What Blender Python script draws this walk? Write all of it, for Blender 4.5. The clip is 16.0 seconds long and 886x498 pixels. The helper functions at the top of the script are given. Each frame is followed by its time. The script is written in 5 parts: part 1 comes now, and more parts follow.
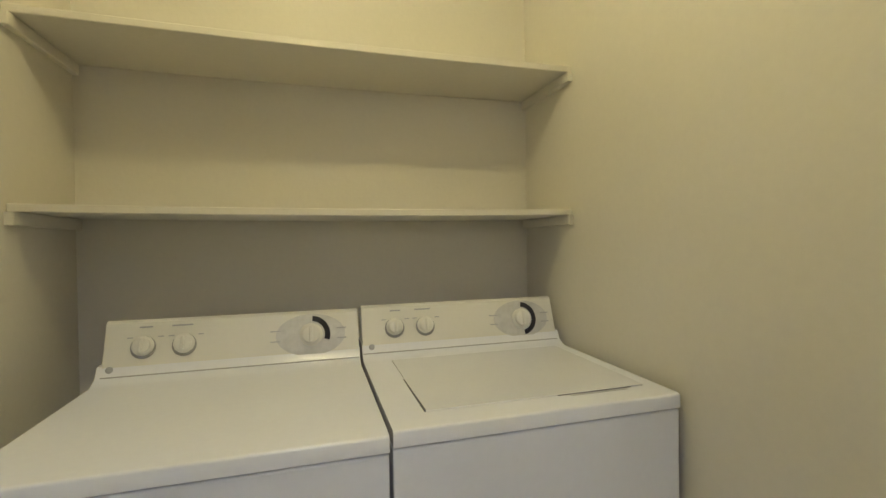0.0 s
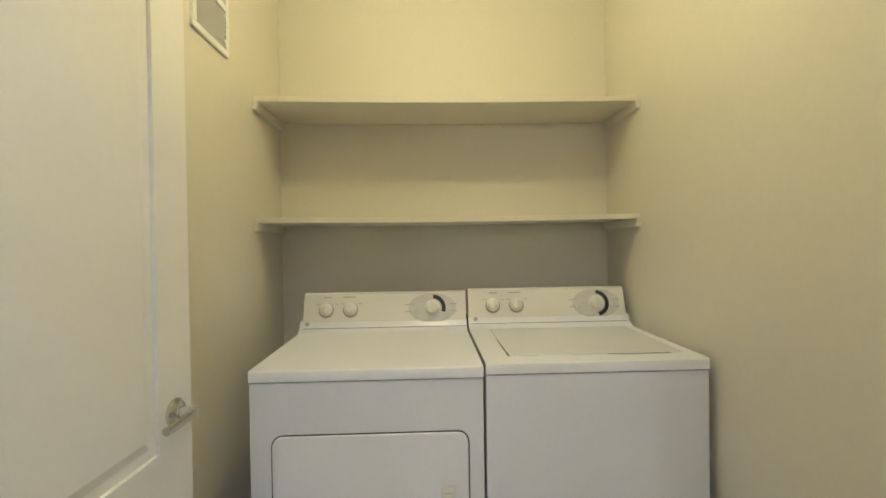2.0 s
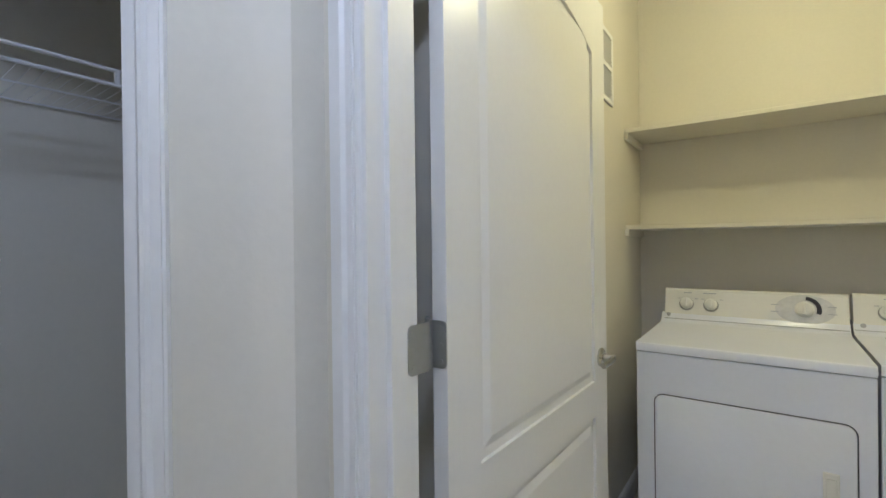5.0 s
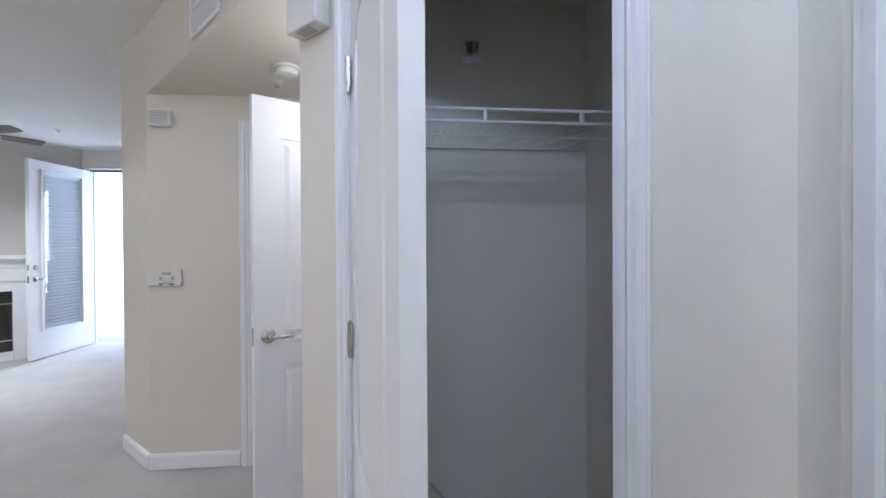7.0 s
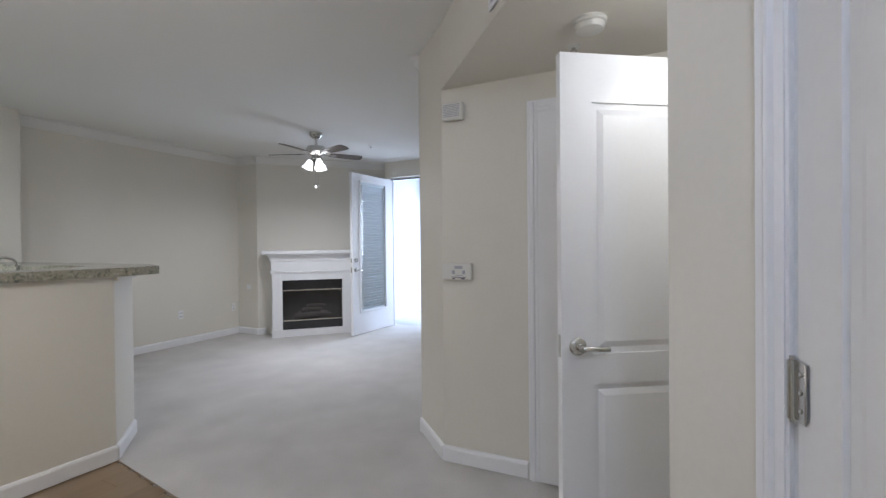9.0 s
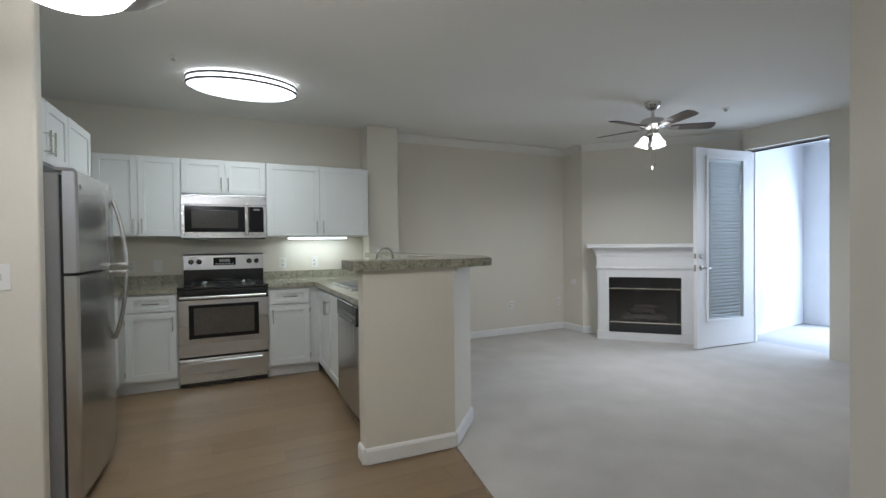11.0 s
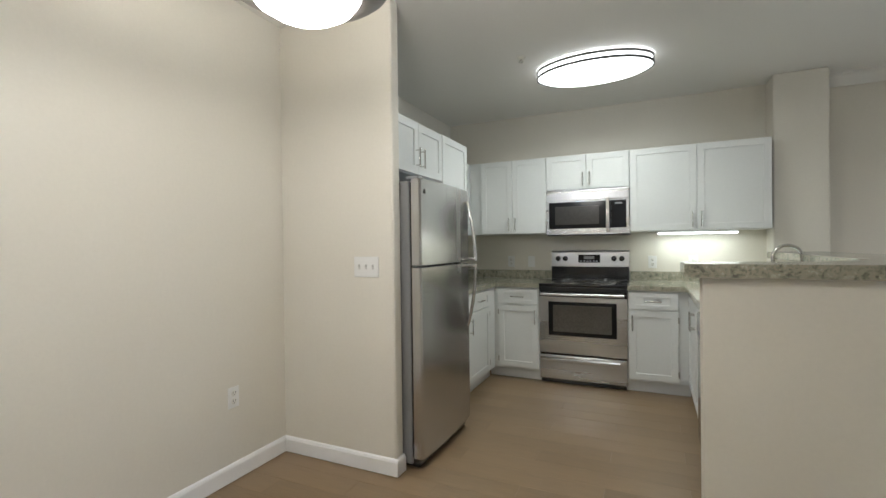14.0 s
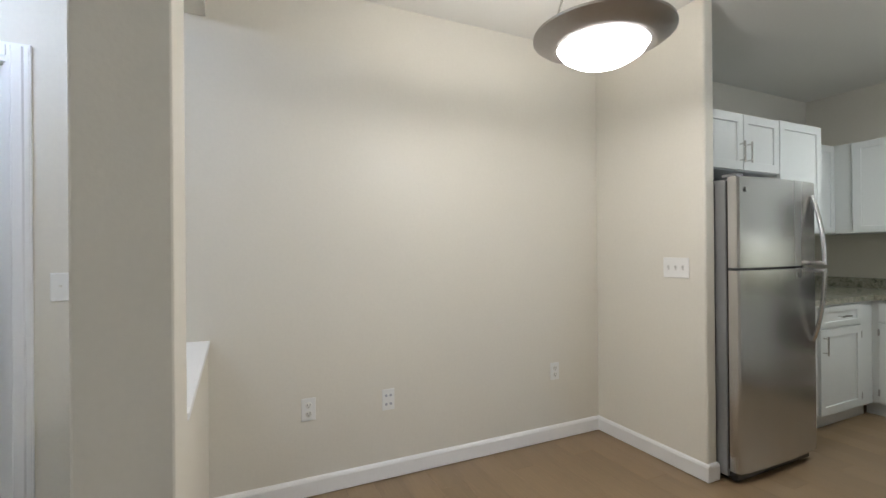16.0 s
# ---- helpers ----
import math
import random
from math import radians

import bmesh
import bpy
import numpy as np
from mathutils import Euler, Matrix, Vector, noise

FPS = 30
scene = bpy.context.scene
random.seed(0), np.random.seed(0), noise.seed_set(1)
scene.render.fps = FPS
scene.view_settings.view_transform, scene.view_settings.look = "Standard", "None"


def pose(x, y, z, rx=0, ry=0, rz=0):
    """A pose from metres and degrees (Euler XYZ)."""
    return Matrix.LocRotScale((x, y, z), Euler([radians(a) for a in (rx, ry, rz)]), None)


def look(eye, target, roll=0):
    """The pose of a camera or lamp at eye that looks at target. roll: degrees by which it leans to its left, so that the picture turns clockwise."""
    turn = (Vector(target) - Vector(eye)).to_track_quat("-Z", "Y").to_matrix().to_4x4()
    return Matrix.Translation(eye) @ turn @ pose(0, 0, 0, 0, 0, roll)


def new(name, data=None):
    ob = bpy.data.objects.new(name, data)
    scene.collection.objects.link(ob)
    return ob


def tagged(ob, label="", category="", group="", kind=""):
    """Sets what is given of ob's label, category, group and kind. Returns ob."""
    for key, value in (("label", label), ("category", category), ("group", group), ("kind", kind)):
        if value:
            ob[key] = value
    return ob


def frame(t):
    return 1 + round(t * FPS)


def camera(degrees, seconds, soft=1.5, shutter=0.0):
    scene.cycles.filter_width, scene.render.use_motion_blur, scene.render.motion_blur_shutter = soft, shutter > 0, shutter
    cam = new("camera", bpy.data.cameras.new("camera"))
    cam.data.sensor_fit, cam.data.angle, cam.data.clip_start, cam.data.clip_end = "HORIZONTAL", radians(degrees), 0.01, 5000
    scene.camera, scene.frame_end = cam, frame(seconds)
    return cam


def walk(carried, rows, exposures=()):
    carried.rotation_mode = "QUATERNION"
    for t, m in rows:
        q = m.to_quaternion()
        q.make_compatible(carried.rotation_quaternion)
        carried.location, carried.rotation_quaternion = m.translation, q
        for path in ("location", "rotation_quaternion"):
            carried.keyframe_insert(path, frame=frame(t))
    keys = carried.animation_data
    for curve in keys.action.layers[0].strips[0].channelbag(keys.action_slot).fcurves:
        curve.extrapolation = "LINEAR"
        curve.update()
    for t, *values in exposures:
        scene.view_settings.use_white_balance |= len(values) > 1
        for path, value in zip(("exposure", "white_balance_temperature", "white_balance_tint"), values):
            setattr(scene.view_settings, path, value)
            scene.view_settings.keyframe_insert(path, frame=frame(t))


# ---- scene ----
cam = camera(89.5, 16.0)
EXPOSURES = [(0.0, -0.06, 6150, 12), (1.0, 0.20, 6150, 12), (3.2, 0.20, 5980, 12), (5.3, 0.05, 5450, 14), (7.0, 0.14, 5400, 17), (7.6, 0.10, 5420, 17), (8.2, 0.0, 5480, 17),
             (10.3, -0.38, 5650, 12), (11.0, -0.38, 5650, 11), (12.5, -0.07, 5900, 10), (14.5, -0.05, 5950, 10), (16.0, -0.10, 5860, 11)]
PATH = [
    (0, (0.025, 0.155, 1.264), (0.591, 2.073, 1.239), -0.78),
    (0.5, (0.016, 0.071, 1.257), (0.457, 2.022, 1.232), -0.82),
    (1, (0.027, -0.047, 1.251), (0.323, 1.931, 1.233), -0.76),
    (1.5, (-0.012, -0.177, 1.254), (0.207, 1.811, 1.239), -0.85),
    (2, (-0.002, -0.314, 1.260), (0.074, 1.684, 1.239), -0.81),
    (2.5, (0.024, -0.460, 1.251), (-0.028, 1.539, 1.234), -0.82),
    (3, (0.031, -0.606, 1.254), (-0.116, 1.389, 1.235), -0.84),
    (3.2, (0.038, -0.648, 1.258), (-0.157, 1.342, 1.242), -0.75),
    (5.3, (-0.129, -0.884, 1.277), (-1.499, 0.573, 1.275), -0.61),
    (5.5, (-0.137, -0.901, 1.281), (-1.633, 0.426, 1.281), -0.54),
    (6, (-0.140, -0.929, 1.304), (-1.907, 0.007, 1.293), -0.57),
    (6.5, (-0.144, -0.951, 1.324), (-2.061, -0.381, 1.309), -0.43),
    (7, (-0.168, -0.959, 1.340), (-2.157, -0.757, 1.322), -0.33),
    (7.5, (-0.233, -0.998, 1.335), (-2.228, -1.142, 1.315), -0.43),
    (8, (-0.320, -1.062, 1.328), (-2.279, -1.466, 1.304), -0.48),
    (8.2, (-0.360, -1.098, 1.326), (-2.300, -1.586, 1.305), -0.52),
    (10.3, (-0.812, -1.623, 1.293), (-2.102, -3.151, 1.264), -0.62),
    (10.5, (-0.835, -1.673, 1.294), (-2.001, -3.298, 1.265), -0.67),
    (11, (-0.897, -1.778, 1.288), (-1.758, -3.583, 1.262), -0.65),
    (11.5, (-1.024, -1.894, 1.291), (-1.557, -3.822, 1.263), -0.75),
    (12, (-1.113, -2.013, 1.282), (-1.304, -4.004, 1.257), -0.78),
    (12.5, (-1.189, -2.160, 1.280), (-1.144, -4.160, 1.258), -0.68),
    (13, (-1.247, -2.274, 1.271), (-1.006, -4.259, 1.253), -0.70),
    (13.5, (-1.339, -2.299, 1.274), (-0.849, -4.238, 1.257), -0.72),
    (14, (-1.401, -2.265, 1.276), (-0.561, -4.080, 1.260), -0.73),
    (14.5, (-1.458, -2.194, 1.272), (-0.300, -3.825, 1.257), -0.68),
    (15, (-1.554, -2.095, 1.266), (-0.097, -3.465, 1.265), -0.65),
    (15.5, (-1.628, -2.057, 1.260), (0.041, -3.160, 1.265), -0.56),
    (16, (-1.723, -2.069, 1.276), (0.091, -2.910, 1.279), -0.50),
]

walk(cam, [(t, look(eye, target, roll)) for t, eye, target, roll in PATH], EXPOSURES)

# ---- world and lights ----
world = bpy.data.worlds.new("sky")
scene.world = world
world.use_nodes = True
wn = world.node_tree.nodes
sky = wn.new("ShaderNodeTexSky")
sky.sky_type, sky.sun_disc = "NISHITA", False
sky.sun_elevation, sky.sun_rotation = radians(48), radians(250)
wn["Background"].inputs["Strength"].default_value = 0.15
world.node_tree.links.new(sky.outputs[0], wn["Background"].inputs[0])


def lamp(name, kind, place, power, colour, target=None, size=0.3, size_y=None, shape="RECTANGLE", angle=0.5):
    data = bpy.data.lights.new(name, kind)
    data.energy, data.color = power, colour
    if kind == "AREA":
        data.shape, data.size = shape, size
        if size_y:
            data.size_y = size_y
    elif kind == "POINT":
        data.shadow_soft_size = size
    elif kind == "SUN":
        data.angle = radians(angle)
    ob = new(name, data)
    ob.matrix_world = look(place, target) if target else Matrix.Translation(place)
    return ob


lamp("sun", "SUN", (-20, 6, 14), 3.0, (1, 0.95, 0.88), (-8, -4, 0))
DAY = (0.79, 0.89, 1.0)
lamp("window_daylight", "AREA", (-8.85, -4.30, 1.25), 106, DAY, (-7.0, -4.25, 0.9), 1.8, 2.0)
lamp("window_daylight", "AREA", (-8.90, -2.11, 1.44), 70, DAY, (-7.0, -2.11, 1.44), 0.78, 1.9)
lamp("kitchen_lamp", "AREA", (-1.02, -5.85, 2.40), 12.5, (0.98, 1.0, 0.88), (-1.02, -5.85, 0), 0.8, 0.48, "ELLIPSE")
lamp("dining_lamp", "POINT", (-0.515, -3.265, 1.990), 18.5, (1, 0.905, 0.76), size=0.035)
lamp("fan_lamp", "AREA", (-4.69, -4.88, 2.02), 24, (1, 0.95, 0.87), (-4.69, -4.88, 0), 0.3, 0.3, "DISK")
lamp("under_cabinet_lamp", "AREA", (-1.78, -6.84, 1.345), 1.9, (0.95, 1.0, 0.86), (-1.78, -6.84, 0), 0.6, 0.05)
lamp("laundry_lamp", "POINT", (0.06, 0.78, 2.42), 14, (1.0, 0.85, 0.41), size=0.05)
lamp("entry_lamp", "POINT", (-0.02, -0.98, 2.46), 18.5, (0.75, 0.83, 1.0), size=0.07)
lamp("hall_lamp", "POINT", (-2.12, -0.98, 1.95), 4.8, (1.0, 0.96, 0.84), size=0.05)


# ---- materials ----
def material(name, colour, rough=0.5, metal=0.0, vary=0.06, scale=4.0, fine=60.0, bump=0.0, bump_scale=200.0, coat=0.0, stretch=(1, 1, 1), islands=False, spec=0.5):
    m = bpy.data.materials.new(name)
    m.use_nodes = True
    n, l = m.node_tree.nodes, m.node_tree.links
    b = n["Principled BSDF"]
    co = n.new("ShaderNodeTexCoord")
    mp = n.new("ShaderNodeMapping")
    mp.inputs["Scale"].default_value = stretch
    l.new(co.outputs["Object"], mp.inputs[0])
    big, small = n.new("ShaderNodeTexNoise"), n.new("ShaderNodeTexNoise")
    for t, sc in ((big, scale), (small, fine)):
        t.inputs["Scale"].default_value, t.inputs["Detail"].default_value = sc, 4
        l.new(mp.outputs[0], t.inputs["Vector"])
    add = n.new("ShaderNodeMath")
    add.operation = "ADD"
    l.new(big.outputs[0], add.inputs[0]), l.new(small.outputs[0], add.inputs[1])
    last = add.outputs[0]
    if islands:
        info = n.new("ShaderNodeObjectInfo")
        a2 = n.new("ShaderNodeMath")
        a2.operation = "MULTIPLY_ADD"
        l.new(info.outputs["Random"], a2.inputs[0])
        a2.inputs[1].default_value = 0.4
        l.new(last, a2.inputs[2])
        last = a2.outputs[0]
    rng = n.new("ShaderNodeMapRange")
    rng.inputs["From Min"].default_value, rng.inputs["From Max"].default_value = 0.6, 1.4 + (0.4 if islands else 0)
    rng.inputs["To Min"].default_value, rng.inputs["To Max"].default_value = 1 - vary, 1 + vary
    l.new(last, rng.inputs[0])
    mul = n.new("ShaderNodeVectorMath")
    mul.operation = "SCALE"
    mul.inputs[0].default_value = colour
    l.new(rng.outputs[0], mul.inputs["Scale"])
    l.new(mul.outputs[0], b.inputs["Base Color"])
    rr = n.new("ShaderNodeMapRange")
    rr.inputs["From Min"].default_value, rr.inputs["From Max"].default_value = 0.3, 0.7
    rr.inputs["To Min"].default_value, rr.inputs["To Max"].default_value = max(0.02, rough * 0.85), min(1, rough * 1.15)
    l.new(big.outputs[0], rr.inputs[0])
    l.new(rr.outputs[0], b.inputs["Roughness"])
    b.inputs["Metallic"].default_value = metal
    b.inputs["Coat Weight"].default_value = coat
    b.inputs["Specular IOR Level"].default_value = spec
    if bump:
        bt = n.new("ShaderNodeTexNoise")
        bt.inputs["Scale"].default_value, bt.inputs["Detail"].default_value = bump_scale, 3
        l.new(mp.outputs[0], bt.inputs["Vector"])
        bp = n.new("ShaderNodeBump")
        bp.inputs["Strength"].default_value, bp.inputs["Distance"].default_value = bump, 0.004
        l.new(bt.outputs[0], bp.inputs["Height"])
        l.new(bp.outputs[0], b.inputs["Normal"])
    return m


def glow(name, colour, strength):
    m = bpy.data.materials.new(name)
    m.use_nodes = True
    b = m.node_tree.nodes["Principled BSDF"]
    b.inputs["Base Color"].default_value = (0.9, 0.9, 0.9, 1)
    b.inputs["Emission Color"].default_value = (*colour, 1)
    b.inputs["Emission Strength"].default_value = strength
    return m


PAINT = material("beige_wall_paint", (0.72, 0.688, 0.608), 0.55, vary=0.025, scale=1.3, bump=0.10, bump_scale=90)
CEIL = material("ceiling_paint", (0.80, 0.79, 0.75), 0.85, vary=0.02, scale=1.0, bump=0.15, bump_scale=70)
TRIM = material("white_trim_paint", (0.83, 0.83, 0.83), 0.35, vary=0.02, bump=0.006, bump_scale=40)
CREAM = material("pale_crown_paint", (0.74, 0.725, 0.68), 0.5, vary=0.02)
CAB = material("white_cabinet_paint", (0.74, 0.755, 0.74), 0.38, vary=0.02, bump=0.02, bump_scale=60)
CARPET = material("carpet_pile", (0.62, 0.60, 0.57), 0.95, vary=0.14, scale=3.0, fine=130, bump=0.9, bump_scale=260, spec=0.1)
WOOD = material("vinyl_plank", (0.258, 0.180, 0.103), 0.32, vary=0.22, scale=2.2, fine=22, bump=0.06, bump_scale=50, stretch=(0.30, 5.0, 1), islands=True)
GAP = material("plank_underlay", (0.08, 0.055, 0.035), 0.8)
STEEL = material("brushed_steel", (0.57, 0.565, 0.555), 0.24, 1.0, vary=0.06, scale=3, fine=40, bump=0.02, bump_scale=120, stretch=(1, 1, 0.05))
STEEL_H = material("brushed_steel_across", (0.56, 0.565, 0.565), 0.28, 1.0, vary=0.06, scale=3, fine=40, bump=0.02, bump_scale=120, stretch=(0.05, 0.05, 1))
CHROME = material("satin_nickel", (0.60, 0.59, 0.56), 0.22, 1.0, vary=0.03)
HINGE = material("dull_nickel_hinge", (0.44, 0.45, 0.45), 0.36, 0.8, vary=0.06, scale=12)
DARKSTEEL = material("dark_nickel", (0.46, 0.44, 0.42), 0.42, 1.0, vary=0.04)
BAND = material("grey_metal_band", (0.16, 0.16, 0.155), 0.45, 0.6, vary=0.05)
GREYSIDE = material("grey_appliance_side", (0.22, 0.22, 0.22), 0.45, vary=0.04, bump=0.05, bump_scale=150)
BLACK = material("black_enamel", (0.012, 0.012, 0.013), 0.18, vary=0.1, coat=0.3)
BLACKGLASS = material("black_glass", (0.010, 0.010, 0.011), 0.10, vary=0.1, spec=0.28)
OVENGLASS = material("oven_window_glass", (0.105, 0.094, 0.080), 0.16, vary=0.25, spec=0.3)
MICROGLASS = material("microwave_window_mesh", (0.045, 0.042, 0.038), 0.22, vary=0.2, spec=0.2)
ENAMEL = material("white_enamel", (0.80, 0.82, 0.89), 0.20, vary=0.02, coat=0.4)
BISQUE = material("white_plastic", (0.74, 0.73, 0.68), 0.35, vary=0.02)
PLATE = material("white_cover_plate", (0.80, 0.80, 0.78), 0.3, vary=0.02)
# white toggles: their shade is put into this grey base colour
SHADEDTOGGLE = material("shaded_toggle", (0.58, 0.57, 0.55), 0.4)
PRINT = material("grey_print", (0.42, 0.43, 0.47), 0.5, vary=0.08)
PRINTDARK = material("dark_print", (0.06, 0.06, 0.08), 0.5)
# skirt ring grey, darkened to hold the shadow round the knob too
SHADEDRING = material("shaded_knob_ring", (0.33, 0.33, 0.32), 0.4)
DIALPRINT = material("pale_grey_print", (0.60, 0.60, 0.60), 0.45, vary=0.12, scale=20)
BRASS = material("brass_strip", (0.72, 0.66, 0.54), 0.25, 1.0)
SOOT = material("firebox_soot", (0.15, 0.145, 0.14), 0.8, vary=0.4, scale=6)
ASH = material("ceramic_log", (0.22, 0.20, 0.185), 0.9, vary=0.4, scale=12, bump=0.6, bump_scale=40)
BLADE = material("dark_fan_blade", (0.10, 0.075, 0.06), 0.30, vary=0.2, stretch=(1, 6, 1))
WIRE = material("white_vinyl_wire", (0.78, 0.78, 0.78), 0.35)
BLIND = material("white_blind_slat", (0.80, 0.82, 0.84), 0.45, vary=0.03)
STUCCO = material("white_stucco", (0.64, 0.65, 0.67), 0.8, vary=0.04, bump=0.4, bump_scale=120)
CONCRETE = material("patio_floor", (0.42, 0.43, 0.44), 0.8, vary=0.1, scale=5, bump=0.2, bump_scale=90)
LIT_KITCHEN = glow("lit_kitchen_diffuser", (1, 0.98, 0.92), 4.5)
LIT_BOWL = glow("lit_glass_bowl", (1, 0.93, 0.84), 15.0)
LIT_ENTRY = glow("lit_entry_dome", (0.9, 0.95, 1), 4.0)
LIT_TUBE = glow("lit_tube", (0.97, 1, 0.93), 5.0)
LIT_SHADE = glow("lit_frosted_shade", (1, 0.95, 0.85), 4.0)
LIT_LAUNDRY = glow("lit_laundry_dome", (1, 0.85, 0.5), 3.0)


def granite():
    m = material("speckled_granite", (0.36, 0.34, 0.27), 0.13, vary=0.25, scale=9, fine=70, spec=0.45)
    n, l = m.node_tree.nodes, m.node_tree.links
    b = n["Principled BSDF"]
    co = n.new("ShaderNodeTexCoord")
    v = n.new("ShaderNodeTexVoronoi")
    v.inputs["Scale"].default_value = 120
    ns = n.new("ShaderNodeTexNoise")
    ns.inputs["Scale"].default_value, ns.inputs["Detail"].default_value, ns.inputs["Distortion"].default_value = 26, 6, 1.2
    l.new(co.outputs["Object"], v.inputs["Vector"]), l.new(co.outputs["Object"], ns.inputs["Vector"])
    r = n.new("ShaderNodeValToRGB")
    r.color_ramp.elements[0].position, r.color_ramp.elements[0].color = 0.28, (0.14, 0.135, 0.11, 1)
    r.color_ramp.elements[1].position, r.color_ramp.elements[1].color = 0.72, (0.46, 0.45, 0.37, 1)
    for p, c in ((0.40, (0.24, 0.237, 0.185, 1)), (0.50, (0.33, 0.325, 0.255, 1)), (0.60, (0.37, 0.33, 0.255, 1))):
        e = r.color_ramp.elements.new(p)
        e.color = c
    mix = n.new("ShaderNodeMath")
    mix.operation = "MULTIPLY_ADD"
    l.new(v.outputs["Color"], mix.inputs[0])
    mix.inputs[1].default_value = 0.28
    l.new(ns.outputs[0], mix.inputs[2])
    sub = n.new("ShaderNodeMath")
    sub.operation = "SUBTRACT"
    l.new(mix.outputs[0], sub.inputs[0])
    sub.inputs[1].default_value = 0.13
    l.new(sub.outputs[0], r.inputs[0])
    l.new(r.outputs[0], b.inputs["Base Color"])
    return m


GRANITE = granite()


def glass(name, tint=(0.95, 0.97, 0.97)):
    m = bpy.data.materials.new(name)
    m.use_nodes = True
    n, l = m.node_tree.nodes, m.node_tree.links
    t, g, mx, lw = n.new("ShaderNodeBsdfTransparent"), n.new("ShaderNodeBsdfGlossy"), n.new("ShaderNodeMixShader"), n.new("ShaderNodeLayerWeight")
    t.inputs[0].default_value = (*tint, 1)
    g.inputs["Roughness"].default_value = 0.03
    lw.inputs["Blend"].default_value = 0.5
    pw, ma = n.new("ShaderNodeMath"), n.new("ShaderNodeMath")
    pw.operation, ma.operation = "POWER", "MULTIPLY_ADD"
    pw.inputs[1].default_value, ma.inputs[1].default_value, ma.inputs[2].default_value = 5.0, 0.95, 0.045
    l.new(lw.outputs["Facing"], pw.inputs[0]), l.new(pw.outputs[0], ma.inputs[0])
    l.new(ma.outputs[0], mx.inputs[0]), l.new(t.outputs[0], mx.inputs[1]), l.new(g.outputs[0], mx.inputs[2])
    l.new(mx.outputs[0], n["Material Output"].inputs[0])
    return m


GLASS = glass("clear_glass")
SMOKED = glass("smoked_glass", (0.74, 0.73, 0.72))


# ---- mesh helpers ----
def bx(bm, x0, x1, y0, y1, z0, z1, bevel=0.0, seg=2):
    """A box between two corners, with its edges rounded by bevel."""
    lo, hi = (min(x0, x1), min(y0, y1), min(z0, z1)), (max(x0, x1), max(y0, y1), max(z0, z1))
    vs = [bm.verts.new((a, b, c)) for a in (lo[0], hi[0]) for b in (lo[1], hi[1]) for c in (lo[2], hi[2])]
    fs = [bm.faces.new([vs[i] for i in q]) for q in ((0, 1, 3, 2), (4, 6, 7, 5), (0, 4, 5, 1), (2, 3, 7, 6), (0, 2, 6, 4), (1, 5, 7, 3))]
    if bevel:
        es = list({e for f in fs for e in f.edges})
        bmesh.ops.bevel(bm, geom=es, offset=bevel, segments=seg, affect="EDGES", profile=0.5)
    return bm


def prism(bm, poly, z0, z1):
    """An upright prism over a plan polygon."""
    if sum(a[0] * b[1] - b[0] * a[1] for a, b in zip(poly, poly[1:] + poly[:1])) < 0:
        poly = poly[::-1]
    lo, hi = [bm.verts.new((*p, z0)) for p in poly], [bm.verts.new((*p, z1)) for p in poly]
    bm.faces.new(lo[::-1]), bm.faces.new(hi)
    k = len(poly)
    for i in range(k):
        bm.faces.new((lo[i], lo[(i + 1) % k], hi[(i + 1) % k], hi[i]))
    return bm


def side_prism(bm, prof, x0, x1):
    """A profile of (y, z) drawn out along x."""
    a, b = [bm.verts.new((x0, *p)) for p in prof], [bm.verts.new((x1, *p)) for p in prof]
    k = len(prof)
    bm.faces.new(a), bm.faces.new(b[::-1])
    for i in range(k):
        bm.faces.new((a[i], b[i], b[(i + 1) % k], a[(i + 1) % k]))
    bmesh.ops.recalc_face_normals(bm, faces=bm.faces)
    return bm


def tube(bm, pts, r, seg=10):
    """A round bar along points."""
    pts = [Vector(p) for p in pts]
    rings = []
    for i, p in enumerate(pts):
        d = (pts[min(i + 1, len(pts) - 1)] - pts[max(i - 1, 0)]).normalized()
        u = d.cross(Vector((0, 0, 1)) if abs(d.z) < 0.9 else Vector((1, 0, 0))).normalized()
        w = d.cross(u)
        rings.append([bm.verts.new(p + r * (math.cos(a) * u + math.sin(a) * w)) for a in (2 * math.pi * k / seg for k in range(seg))])
    for a, b in zip(rings, rings[1:]):
        for k in range(seg):
            bm.faces.new((a[k], a[(k + 1) % seg], b[(k + 1) % seg], b[k]))
    bm.faces.new(rings[0][::-1]), bm.faces.new(rings[-1])
    bmesh.ops.recalc_face_normals(bm, faces=bm.faces)
    return bm


def lathe(bm, prof, centre=(0, 0, 0), seg=32, sx=1.0, sy=1.0, axis="z", ring_shape=False):
    """A profile of (radius, height) turned round an axis; ring_shape closes it on itself and leaves the middle open."""
    c = Vector(centre)
    rings = []
    for r, h in prof:
        ring = []
        for k in range(seg):
            a = 2 * math.pi * k / seg
            p = (max(r, 1e-4) * sx * math.cos(a), max(r, 1e-4) * sy * math.sin(a), h)
            p = p if axis == "z" else (p[0], -p[2], p[1]) if axis == "y" else (p[2], p[0], p[1])
            ring.append(bm.verts.new(c + Vector(p)))
        rings.append(ring)
    for a, b in zip(rings, rings[1:] + (rings[:1] if ring_shape else [])):
        for k in range(seg):
            bm.faces.new((a[k], a[(k + 1) % seg], b[(k + 1) % seg], b[k]))
    if not ring_shape:
        bm.faces.new(rings[0][::-1]), bm.faces.new(rings[-1])
    bmesh.ops.recalc_face_normals(bm, faces=bm.faces)
    return bm


def BM():
    return bmesh.new()


